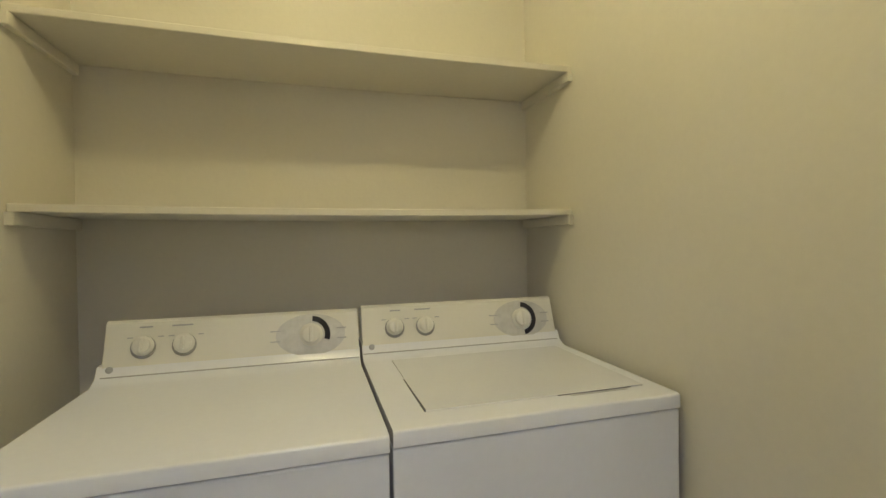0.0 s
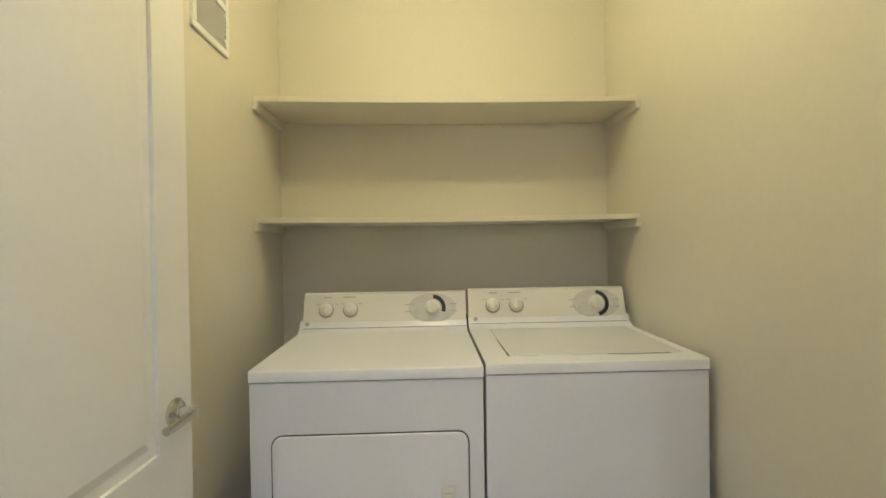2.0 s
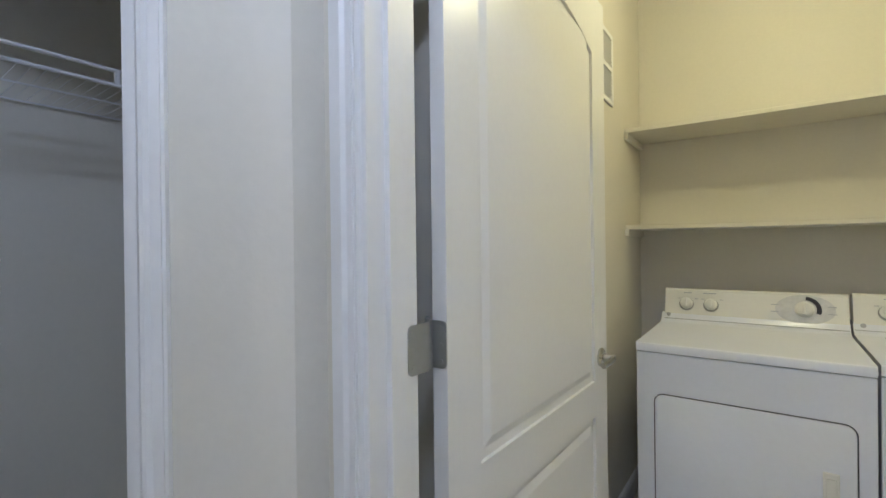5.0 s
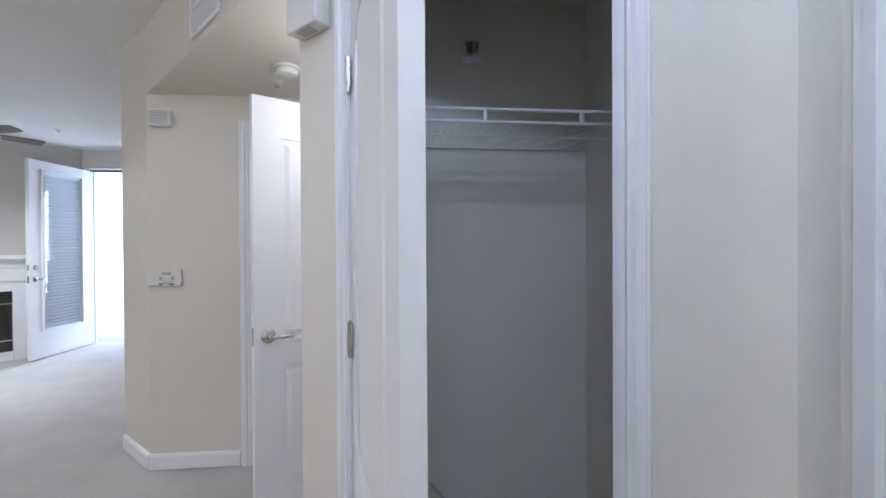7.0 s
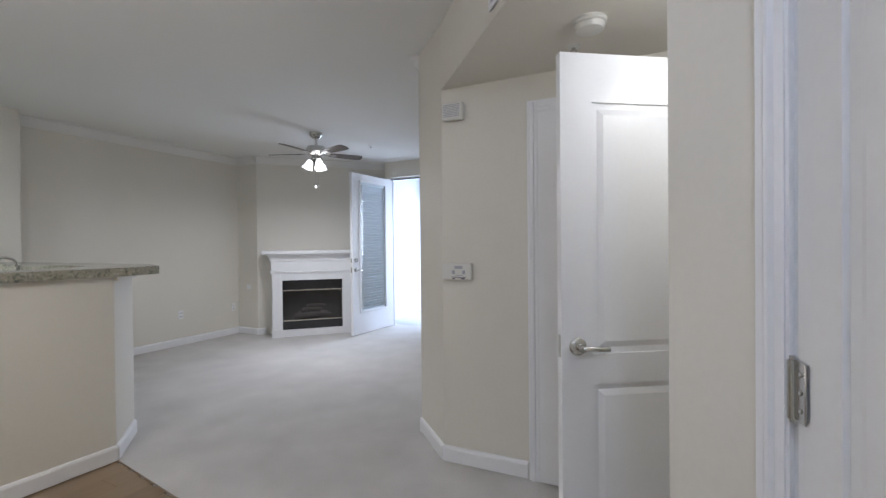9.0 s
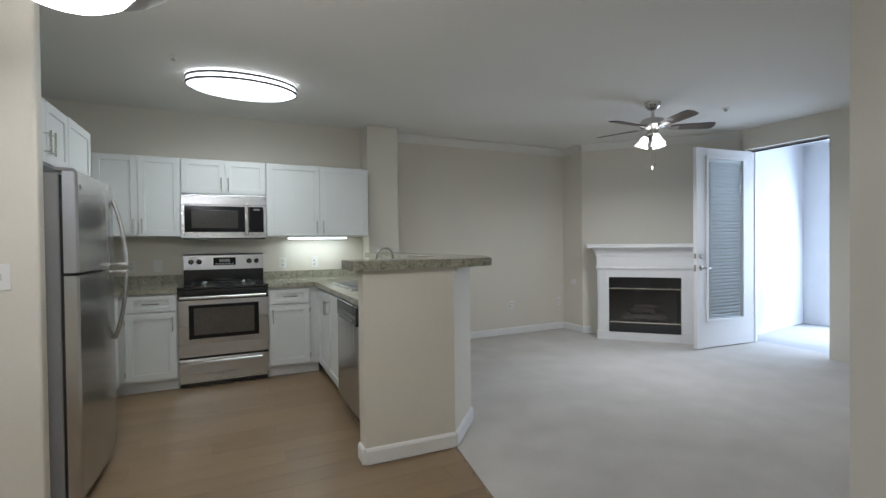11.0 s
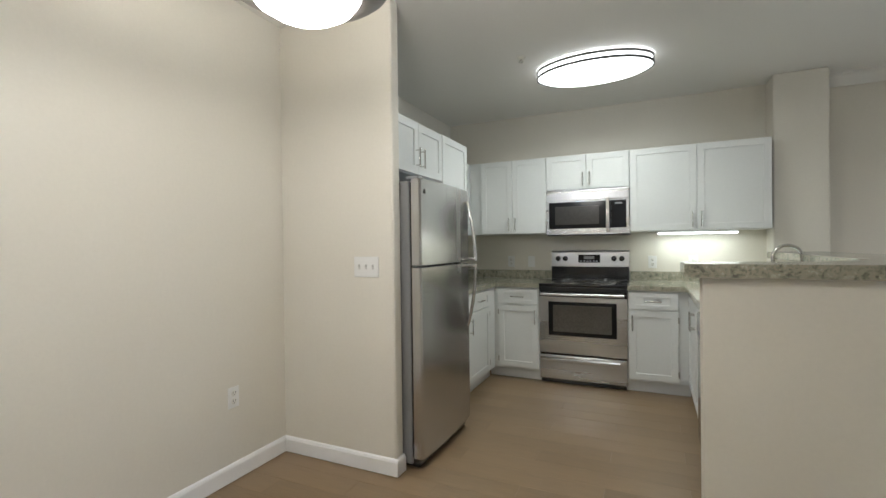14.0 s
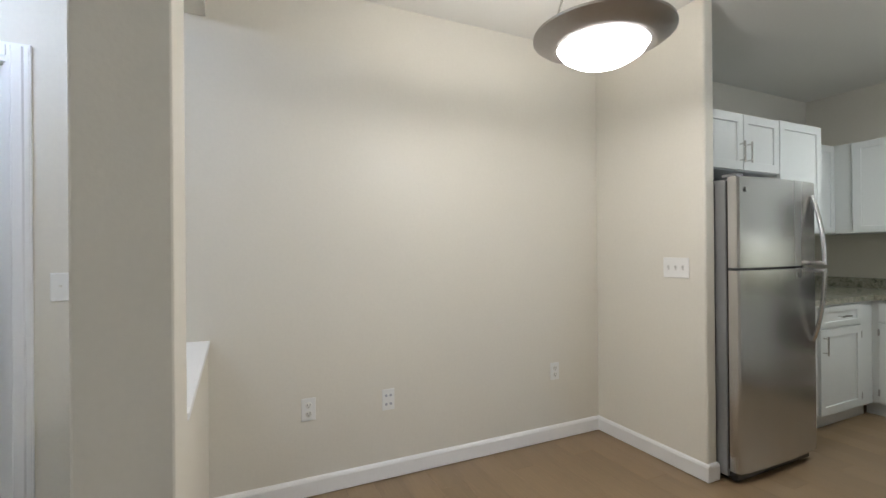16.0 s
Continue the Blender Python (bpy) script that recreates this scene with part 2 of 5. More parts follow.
def part(name, bm, mat, parent=None, label="", smooth=False):
    me = bpy.data.meshes.new(name)
    bm.to_mesh(me)
    bm.free()
    me.materials.append(mat)
    if smooth:
        me.shade_smooth()
        me.set_sharp_from_angle(angle=radians(40))
    ob = new(name, me)
    ob.parent = parent
    if label:
        ob["label"] = label
    return ob


def thing(name, label, category, place=(0, 0, 0), rz=0, group="", kind=""):
    ob = new(name)
    ob.empty_display_size = 0.1
    ob.matrix_world = pose(*place, 0, 0, rz)
    return tagged(ob, label, category, group, kind)


def built(name, bm, mat, label, category, smooth=False):
    """A piece of the setting."""
    return tagged(part(name, bm, mat, smooth=smooth), label, category, kind="structure")


def strip_wall(bm, p, q, thick, z0, z1, holes=()):
    """A wall along the plan line p to q, its thickness to the left of that way; holes: (from, to, low, high) along it."""
    p, q = Vector(p), Vector(q)
    d = (q - p).normalized()
    nrm = Vector((-d.y, d.x)) * thick
    cuts = sorted(holes)
    at, length = 0.0, (q - p).length

    def seg(a, b, lo, hi):
        if b - a > 1e-4 and hi - lo > 1e-4:
            A, B = p + d * a, p + d * b
            prism(bm, [tuple(A), tuple(B), tuple(B + nrm), tuple(A + nrm)], lo, hi)
    for a, b, lo, hi in cuts:
        seg(at, a, z0, z1)
        seg(a, b, z0, lo)
        seg(a, b, hi, z1)
        at = b
    seg(at, length, z0, z1)
    return bm


def moulding(name, runs, prof, mat, label, category):
    """Trim with a profile of (out, up), along plan lines whose room side is to the left of the way."""
    bm = BM()
    for p, q in runs:
        p, q = Vector(p), Vector(q)
        d = (q - p).normalized()
        out = Vector((-d.y, d.x))
        a = [bm.verts.new((*(p + out * o), u)) for o, u in prof]
        b = [bm.verts.new((*(q + out * o), u)) for o, u in prof]
        k = len(prof)
        bm.faces.new(a), bm.faces.new(b[::-1])
        for i in range(k):
            bm.faces.new((a[i], b[i], b[(i + 1) % k], a[(i + 1) % k]))
    bmesh.ops.recalc_face_normals(bm, faces=bm.faces)
    return built(name, bm, mat, label, category)


H = 2.65
S = 0.70710678

# ---- the setting ----
built("wall_south", strip_wall(BM(), (0.78, -7.02), (-5.50, -7.02), 0.12, 0, H), PAINT, "beige painted wall behind kitchen and living room", "wall")
built("wall_east", strip_wall(BM(), (0.685, -0.347), (0.685, -7.02), 0.12, 0, H, [(0.083, 0.878, 0, 2.06)]), PAINT, "beige painted dining and entry wall", "wall")
bm = BM()
bx(bm, -0.12, 0.705, -4.465, -4.386, 0, H, 0.012)
built("wall_pier", bm, PAINT, "beige wall stub beside the refrigerator", "wall")
built("wall_pillar", bx(BM(), -2.70, -2.33, -7.02, -6.76, 0, H, 0.012), PAINT, "beige pillar between kitchen and living room", "wall")
built("wall_fireplace_return", strip_wall(BM(), (-5.38, -7.02), (-5.38, -6.62), 0.12, 0, H), PAINT, "narrow beige wall beside the fireplace", "wall")
built("wall_fireplace", strip_wall(BM(), (-5.38, -6.62), (-6.80, -5.20), 0.12, 0, H, [(0.60, 1.45, 0.10, 0.82)]), PAINT, "beige angled wall behind the fireplace", "wall")
built("wall_west", strip_wall(BM(), (-6.80, -5.20), (-6.80, -2.77), -0.12, 0, H, [(0.03, 0.89, 0, 2.40)]), PAINT, "beige wall with the patio doorway", "wall")
built("wall_living_north", strip_wall(BM(), (-6.80, -2.77), (-3.33, -2.77), 0.12, 0, H), PAINT, "beige living room wall", "wall")
bm = BM()
prism(bm, [(-3.33, -2.77), (-3.0, -2.44), (-3.0, -0.80), (-3.12, -0.80), (-3.12, -2.30), (-3.42, -2.65), (-3.42, -2.77)], 0, H)
built("wall_thermostat", bm, PAINT, "beige corner wall with the thermostat", "wall")
built("wall_hall_north", strip_wall(BM(), (-3.12, -0.80), (-1.87, -0.80), 0.12, 0, H), PAINT, "beige wall at the end of the small hall", "wall")
bm = BM()
prism(bm, [(-3.0, -2.44), (-1.57, -1.252), (-1.65, -1.17), (-1.87, -0.95), (-1.87, -0.80), (-3.0, -0.80)], 2.25, H - 0.002)
built("ceiling_hall", bm, PAINT, "lowered ceiling over the small hall", "ceiling")
# the angled closet wall, its doorway and the closet behind it
bm = BM()
strip_wall(bm, (-1.57, -1.252), (-0.73, -0.412), 0.11, 0, H, [(0.24, 0.950, 0, 2.06)])
built("wall_closet", bm, PAINT, "beige angled wall with the closet doorway", "wall")
bm = BM()
prism(bm, [(-1.648, -1.174), (-1.87, -0.95), (-1.87, -0.15), (-1.75, -0.15), (-1.75, -0.92), (-1.57, -1.096)], 0, H)
built("wall_closet_back", bm, PAINT, "plain closet back wall", "wall")
built("wall_closet_side", bx(BM(), -1.75, -0.77, -0.27, -0.15, 0, H), PAINT, "plain closet side wall", "wall")
bm = BM()
strip_wall(bm, (-0.80, -0.345), (0.99, -0.345), 0.12, 0, H, [(0.13, 1.15, 0, 2.15)])
bx(bm, -0.67, -0.64, -0.345, -0.2255, 0, 2.15)
# unseen cover closing a made-up recess that keeps the hinge gap dark
bx(bm, -0.79, -0.77, -0.2252, -0.06, 0, H)
prism(bm, [(-0.73, -0.412), (-0.73, -0.3445), (-0.80, -0.3445)], 0, H)
built("wall_laundry_front", bm, PAINT, "beige wall with the laundry doorway", "wall")
# cut back behind the open door to leave that unseen dark recess
built("wall_laundry_left", bx(BM(), -0.77, -0.677, -0.06, 1.935, 0, H), PAINT, "beige laundry side wall with an air vent", "wall")
built("wall_laundry_right", bx(BM(), 0.874, 0.99, -0.225, 1.935, 0, H), PAINT, "beige laundry side wall", "wall")
built("wall_laundry_back", bx(BM(), -0.677, 0.874, 1.815, 1.935, 0, H), PAINT, "beige laundry back wall", "wall")
# wall between entry and dining, with an open pass-through
bm = BM()
bx(bm, -0.62, -0.375, -1.95, -1.77, 0, H, 0.006)
bx(bm, -0.375, 0.685, -1.945, -1.775, 0, 0.83)
bx(bm, -0.375, 0.685, -1.945, -1.775, 2.40, H)
built("wall_entry", bm, PAINT, "beige half wall with a column beside the entry", "wall")
built("sill_entry", bx(BM(), -0.373, 0.680, -1.955, -1.765, 0.831, 0.853, 0.004), TRIM, "white sill of the pass-through", "trim")
# peninsula wall
def peninsula(bm):
    """The half wall, with a small ledger under the bar top on its angled end."""
    prism(bm, PEN, 0, 1.136)
    p, q = Vector(PEN[1]), Vector(PEN[2])
    d = (q - p).normalized()
    out = Vector((d.y, -d.x)) * (1 if Vector((d.y, -d.x)).x < 0 else -1)
    prism(bm, [tuple(p + d * 0.012), tuple(q + d * 0.03), tuple(q + d * 0.03 + out * 0.018), tuple(p + d * 0.012 + out * 0.018)], 1.108, 1.1355)
    return bm


PEN = [(-1.59, -4.31), (-2.165, -4.285), (-2.465, -4.62), (-2.465, -6.76), (-2.35, -6.76), (-2.35, -4.70), (-2.13, -4.40), (-1.59, -4.42)]
built("wall_peninsula", peninsula(BM()), PAINT, "beige half wall under the breakfast bar", "wall")
built("ceiling", bx(BM(), -6.92, 0.99, -7.14, 1.94, H, H + 0.1), CEIL, "plain off-white painted ceiling", "ceiling")
# carpet, meeting the planks along a line
bm = BM()
prism(bm, [(-6.95, -7.05), (-2.40, -7.05), (-2.40, -4.60), (-2.165, -4.27), (-2.04, -3.50), (-1.80, -2.0), (-1.2, -1.4), (-0.62, -1.86), (0.685, -1.86), (0.685, -0.2), (0.99, -0.2), (0.99, 1.9), (-3.1, 1.9), (-3.1, -2.4), (-6.95, -2.7)], -0.05, 0.0)
bmesh.ops.triangulate(bm, faces=bm.faces)
built("floor_carpet", bm, CARPET, "light beige cut-pile carpet", "carpet")
floor_wood = built("floor", prism(BM(), [(-2.41, -7.05), (0.70, -7.05), (0.70, -1.86), (-0.62, -1.86), (-1.2, -1.4), (-1.80, -2.0), (-2.04, -3.50), (-2.165, -4.27), (-2.41, -4.61)], -0.06, -0.009), GAP, "brown wood-look plank floor", "floor")

BASE = [(0, 0.005), (0.016, 0.005), (0.016, 0.080), (0.010, 0.092), (0, 0.098)]
moulding("baseboard", [((0.685, -4.386), (0.685, -1.95)), ((-0.136, -4.386), (0.685, -4.386)), ((-0.12, -4.465), (-0.12, -4.386)),
                       ((-5.38, -7.02), (-2.70, -7.02)), ((-5.38, -6.62), (-5.38, -7.02)), ((-5.46, -6.54), (-5.38, -6.62)), ((-2.70, -7.02), (-2.70, -6.76)),
                       ((-6.80, -2.77), (-6.80, -4.24)), ((-3.33, -2.77), (-6.80, -2.77)), ((-3.0, -2.44), (-3.33, -2.77)), ((-3.0, -1.92), (-3.0, -2.44)),
                       ((-2.165, -4.285), (-1.59, -4.31)), ((-2.465, -4.62), (-2.165, -4.285)), ((-2.465, -6.76), (-2.465, -4.62)), ((-1.59, -4.31), (-1.59, -4.42)),
                       ((-0.73, -0.412), (-0.84, -0.522)), ((0.685, -0.345), (0.43, -0.345)), ((0.685, -1.77), (0.685, -1.31)), ((-0.62, -1.95), (-0.62, -1.77)),
                       ((0.685, -1.95), (-0.62, -1.95)), ((-0.677, 1.815), (-0.677, -0.225)), ((0.874, 1.815), (-0.677, 1.815)), ((0.874, -0.225), (0.874, 1.815)),
                       ((-1.75, -0.27), (-1.75, -0.92)), ((-0.85, -0.27), (-1.75, -0.27))],
         BASE, TRIM, "white painted baseboard", "baseboard")
CROWN = [(0, H - 0.10), (0.012, H - 0.10), (0.022, H - 0.085), (0.062, H - 0.03), (0.075, H - 0.022), (0.075, H), (0, H)]
moulding("trim_crown", [((-5.38, -7.02), (-2.70, -7.02)), ((-5.38, -6.62), (-5.38, -7.02)), ((-6.80, -5.20), (-5.38, -6.62)), ((-6.80, -2.77), (-6.80, -5.20)), ((-3.33, -2.77), (-6.80, -2.77))],
         CROWN, CREAM, "pale painted crown moulding", "crown moulding")


def casing(name, p, q, top, wide=0.062, face=0.0, label="white moulded door casing"):
    """Casing round a doorway on the wall line p to q (the opening), the room to the right of the way; face lifts it off the line."""
    p, q = Vector(p), Vector(q)
    d = (q - p).normalized()
    out = Vector((d.y, -d.x))
    bm = BM()
    for a, b, lo, hi in ((-wide, 0.0, 0, top + wide), ((q - p).length, (q - p).length + wide, 0, top + wide), (0.0, (q - p).length, top, top + wide)):
        A, B = p + d * a, p + d * b
        prism(bm, [tuple(A), tuple(B), tuple(B + out * 0.014), tuple(A + out * 0.014)], lo, hi)
        if b - a < 0.2:
            m1, m2 = p + d * (a + 0.012), p + d * (b - 0.022)
            prism(bm, [tuple(m1 + out * 0.0142), tuple(m2 + out * 0.0142), tuple(m2 - d * 0.006 + out * 0.021), tuple(m1 + d * 0.006 + out * 0.021)], lo, hi - 0.012)
            n1, n2 = p + d * (b - 0.016), p + d * (b - 0.005)
            prism(bm, [tuple(n1 + out * 0.0142), tuple(n2 + out * 0.0142), tuple(n2 + out * 0.018), tuple(n1 + out * 0.018)], lo, hi - 0.012)
        else:
            prism(bm, [tuple(A + out * 0.0142), tuple(B + out * 0.0142), tuple(B + out * 0.021), tuple(A + out * 0.021)], lo + 0.022, hi - 0.012)
    return built(name, bm, TRIM, label, "door casing")


def jamb(name, p, q, depth, top, label="white painted door jamb"):
    """The lining of a doorway; depth goes to the left of the way p to q."""
    p, q = Vector(p), Vector(q)
    d = (q - p).normalized()
    inn = Vector((-d.y, d.x))
    bm = BM()
    L = (q - p).length
    for a, b, dd in ((0.0, 0.012, depth + 0.002), (L - 0.012, L, depth + 0.002)):
        A, B = p + d * a, p + d * b
        prism(bm, [tuple(A - inn * 0.002), tuple(B - inn * 0.002), tuple(B + inn * dd), tuple(A + inn * dd)], 0, top)
    for a, b in ((0.012, 0.024), (L - 0.024, L - 0.012)):
        A, B = p + d * a, p + d * b
        prism(bm, [tuple(A + inn * 0.04), tuple(B + inn * 0.04), tuple(B + inn * 0.075), tuple(A + inn * 0.075)], 0, top - 0.012)
    A, B = p + d * 0.012, q - d * 0.012
    prism(bm, [tuple(A - inn * 0.002), tuple(B - inn * 0.002), tuple(B + inn * (depth + 0.002)), tuple(A + inn * (depth + 0.002))], top - 0.012, top)
    return built(name, bm, TRIM, label, "door jamb")


CL, CR = (-1.57 + 0.24 * S, -1.252 + 0.24 * S), (-1.57 + 0.950 * S, -1.252 + 0.950 * S)
casing("trim_closet_casing", CL, CR, 2.06, 0.052)
jamb("trim_closet_jamb", CL, CR, 0.11, 2.06)
casing("trim_laundry_casing", (-0.64, -0.345), (0.35, -0.345), 2.15)
jamb("trim_laundry_jamb", (-0.64, -0.345), (0.35, -0.345), 0.12, 2.15)
casing("trim_patio_casing", (-6.80, -5.17), (-6.80, -4.31), 2.40, 0.055)
jamb("trim_patio_jamb", (-6.80, -5.17), (-6.80, -4.31), 0.12, 2.40)
# thin black strip along the head of the opening
built("trim_patio_head_strip", bx(BM(), -6.798, -6.78, -5.155, -4.325, 2.372, 2.3875), BLACK, "thin dark strip at the head of the patio doorway", "trim")
casing("trim_hall_casing", (-3.0, -1.85), (-3.0, -1.02), 2.04)
casing("trim_entry_casing", (0.685, -0.43), (0.685, -1.225), 2.06, 0.078)


# ---- doors ----
def leaf(bm, w, h, t, panels, sunk=0.007, arch=0.0):
    """A moulded door slab: local x from the hinge, y its thickness, with sunk fields on both faces."""
    rim = 0.022
    bx(bm, 0, w, 0.009, t - 0.009, 0, h)
    xs = (panels[0][0], panels[0][1])
    for y0, y1 in ((0, 0.009), (t - 0.009, t)):
        bx(bm, 0, xs[0], y0, y1, 0, h)
        bx(bm, xs[1], w, y0, y1, 0, h)
        z = 0
        for x0, x1, a, b in panels:
            bx(bm, xs[0], xs[1], y0, y1, z, a)
            z = b
        bx(bm, xs[0], xs[1], y0, y1, z, h)
        out = y0 == 0
        for i, (x0, x1, a, b) in enumerate(panels):
            ya, yb = (0.0088, 0.0016) if out else (t - 0.0088, t - 0.0016)
            m = rim + 0.022
            lo = [bm.verts.new(v) for v in ((x0 + rim, ya, a + rim), (x1 - rim, ya, a + rim), (x1 - rim, ya, b - rim), (x0 + rim, ya, b - rim))]
            hi = [bm.verts.new(v) for v in ((x0 + m, yb, a + m), (x1 - m, yb, a + m), (x1 - m, yb, b - m), (x0 + m, yb, b - m))]
            for k in range(4):
                f = (lo[k], lo[(k + 1) % 4], hi[(k + 1) % 4], hi[k])
                bm.faces.new(f if out else f[::-1])
            bm.faces.new(hi if out else hi[::-1])
            if arch and i == len(panels) - 1:
                # the curved top of the upper field
                c, n = (x0 + x1) / 2, 10
                top = [(x0 + (x1 - x0) * k / n) for k in range(n + 1)]
                yy = y0 if out else y1
                yi = 0.0091 if out else t - 0.0091
                for k in range(n):
                    za, zb = (b - arch * (abs((k + e) / n - 0.5) * 2) ** 2 for e in (0, 1))
                    vs = [bm.verts.new(v) for v in ((top[k], yy, za), (top[k + 1], yy, zb), (top[k + 1], yy, b), (top[k], yy, b))]
                    ws = [bm.verts.new(v) for v in ((top[k], yi, za), (top[k + 1], yi, zb))]
                    bm.faces.new(vs), bm.faces.new((vs[0], vs[1], ws[1], ws[0]))
    bmesh.ops.recalc_face_normals(bm, faces=bm.faces)
    return bm


def lever(parent, x, z, y, way, side):
    """A lever handle: rose and lever; side -1 or 1: which face; way: which way the lever points."""
    bm = BM()
    lathe(bm, [(0.032, 0), (0.032, 0.006), (0.026, 0.012), (0.013, 0.014), (0.012, 0.05)], (x, y, z), 24, axis="y") if side < 0 else lathe(bm, [(0.032, 0), (0.032, -0.006), (0.026, -0.012), (0.013, -0.014), (0.012, -0.05)], (x, y, z), 24, axis="y")
    yy = y + side * 0.048
    tube(bm, [(x, yy - side * 0.008, z), (x + way * 0.015, yy, z + 0.001), (x + way * 0.06, yy, z - 0.002), (x + way * 0.10, yy - side * 0.006, z - 0.004)], 0.0095, 10)
    return part("lever_handle", bm, CHROME, parent, "satin nickel lever handle", True)


def hinge(parent, z, y0, out, length=0.09):
    bm = BM()
    tube(bm, [(0, y0, z), (0, y0, z + length)], 0.007, 10)
    tube(bm, [(0, y0, z + length), (0, y0, z + length + 0.006)], 0.0045, 8)
    tube(bm, [(0, y0, z - 0.006), (0, y0, z)], 0.0045, 8)
    bx(bm, 0.004, 0.034, y0 + out * 0.001, y0 + out * 0.004, z, z + length, 0.001, 1)
    bx(bm, -0.034, -0.004, y0 + out * 0.001, y0 + out * 0.004, z, z + length, 0.001, 1)
    for k in (0.2, 0.5, 0.8):
        for xx in (0.022, -0.022):
            lathe(bm, [(0.004, 0), (0.003, 0.0015)], (xx, y0 + out * 0.0005, z + length * k), 8, axis="y")
    return part("hinge", bm, CHROME, parent, "satin nickel butt hinge", True)


def round_plate(bm, along, up, d0, d1, across=False, r=0.011):
    """A thin leaf with two rounded corners on its low side; across: it lies over the door's edge."""
    (a, b), (lo, hi) = along, up
    pts = [(b, lo), (b, hi)]
    for c, q0 in ((hi - r, 90), (lo + r, 180)):
        pts += [(a + r + r * math.cos(radians(q0 + q)), c + r * math.sin(radians(q0 + q))) for q in (0, 22.5, 45, 67.5, 90)]
    vs = [[bm.verts.new((e, p_, z) if across else (p_, e, z)) for p_, z in pts] for e in (d0, d1)]
    bm.faces.new(vs[0]), bm.faces.new(vs[1][::-1])
    for k in range(len(pts)):
        j = (k + 1) % len(pts)
        bm.faces.new((vs[0][k], vs[0][j], vs[1][j], vs[1][k]))
    face = d0
    for z in (lo + 0.014, (lo + hi) / 2, hi - 0.014):
        c = (face, a + 0.012, z) if across else (a + 0.012, face, z)
        lathe(bm, [(0.0042, 0.0), (0.0035, -0.0012 if across else 0.0012)], c, 10, axis="x" if across else "y")
    bmesh.ops.recalc_face_normals(bm, faces=bm.faces)


# laundry door: opened into the laundry, along its side wall
d = thing("laundry_door", "white two-panel door with an arched field, standing open", "door", (-0.602, -0.165, 0.012), 88.5)
part("slab", leaf(BM(), 0.955, 2.12, 0.035, [(0.115, 0.830, 0.22, 0.682), (0.115, 0.830, 0.803, 2.00)], arch=0.085), TRIM, d)
lever(d, 0.885, 0.875, 0.0, -1, -1)
lever(d, 0.885, 0.875, 0.035, -1, 1)
for hz in (0.18, 1.03, 1.84):
    bm = BM()
    for k in range(5):
        tube(bm, [(-0.010, 0.0385, hz + 0.0185 * k), (-0.010, 0.0385, hz + 0.0185 * k + 0.0172)], 0.0062, 12)
    tube(bm, [(-0.010, 0.0385, hz - 0.004), (-0.010, 0.0385, hz + 0.097)], 0.0045, 8)
    lathe(bm, [(0.007, hz + 0.0935), (0.007, hz + 0.096), (0.004, hz + 0.099)], (-0.010, 0.0385, 0), 12)
    round_plate(bm, (-0.086, -0.030), (hz, hz + 0.0915), 0.0212, 0.0240)
    round_plate(bm, (-0.001, 0.033), (hz, hz + 0.0915), -0.004, -0.001, True)
    bx(bm, -0.033, -0.012, 0.0275, 0.0300, hz, hz + 0.0915)
    part("hinge", bm, HINGE, d, "satin nickel butt hinge with rounded leaves", True)
# closet door: half open into the hall
d = thing("closet_door", "white narrow two-panel closet door, half open", "door", (CL[0] + 0.008, CL[1] + 0.002, 0.012), 10.5)
part("slab", leaf(BM(), 0.675, 2.03, 0.035, [(0.11, 0.565, 0.24, 0.67), (0.11, 0.565, 0.80, 1.90)], arch=0.07), TRIM, d)
for hz in (0.18, 1.03, 1.74):
    hinge(d, hz, -0.008, 1)
lever(d, 0.61, 0.93, 0.035, -1, 1)
# hall door, its free edge towards the living room
d = thing("hall_door", "white two-panel door with a lever handle, standing open", "door", (-2.62, -0.965, 0.012), -56.5)
part("slab", leaf(BM(), 0.76, 1.985, 0.035, [(0.12, 0.64, 0.24, 0.79), (0.12, 0.64, 0.90, 1.81)], arch=0.0), TRIM, d)
lever(d, 0.70, 0.93, 0.035, -1, 1)
bm = BM()
bx(bm, 0.7595, 0.7615, 0.006, 0.029, 0.89, 0.97, 0.0008, 1)
part("latch_plate", bm, CHROME, d)
# linen door in the thermostat wall, closed
d = thing("linen_door", "white closed closet door in the small hall", "door", (-3.0, -1.015, 0.012), -90)
part("slab", leaf(BM(), 0.83, 2.02, 0.035, [(0.12, 0.71, 0.24, 0.80), (0.12, 0.71, 0.96, 1.86)]), TRIM, d)
# front door
d = thing("entry_door", "white entry door with deadbolt and knob, closed", "door", (0.715, -0.432, 0.012), -90)
part("slab", leaf(BM(), 0.774, 2.04, 0.045, [(0.13, 0.65, 0.24, 0.90), (0.13, 0.65, 1.05, 1.86)]), TRIM, d)
bm = BM()
lathe(bm, [(0.030, 0), (0.030, 0.010), (0.012, 0.016), (0.012, 0.035), (0.026, 0.042), (0.029, 0.056), (0.018, 0.066)], (0.72, 0, 0.90), 20, axis="y")
part("door_knob", bm, DARKSTEEL, d, "dull nickel door knob", True)
bm = BM()
lathe(bm, [(0.030, 0), (0.030, 0.012), (0.024, 0.018)], (0.72, 0, 1.02), 20, axis="y")
bx(bm, 0.712, 0.728, -0.036, -0.018, 1.012, 1.028, 0.003)
part("deadbolt", bm, DARKSTEEL, d, "dull nickel deadbolt", True)
built("trim_entry_jamb", bx(BM(), 0.687, 0.725, -1.2245, -1.210, 0, 2.06), TRIM, "white entry door jamb", "door jamb")

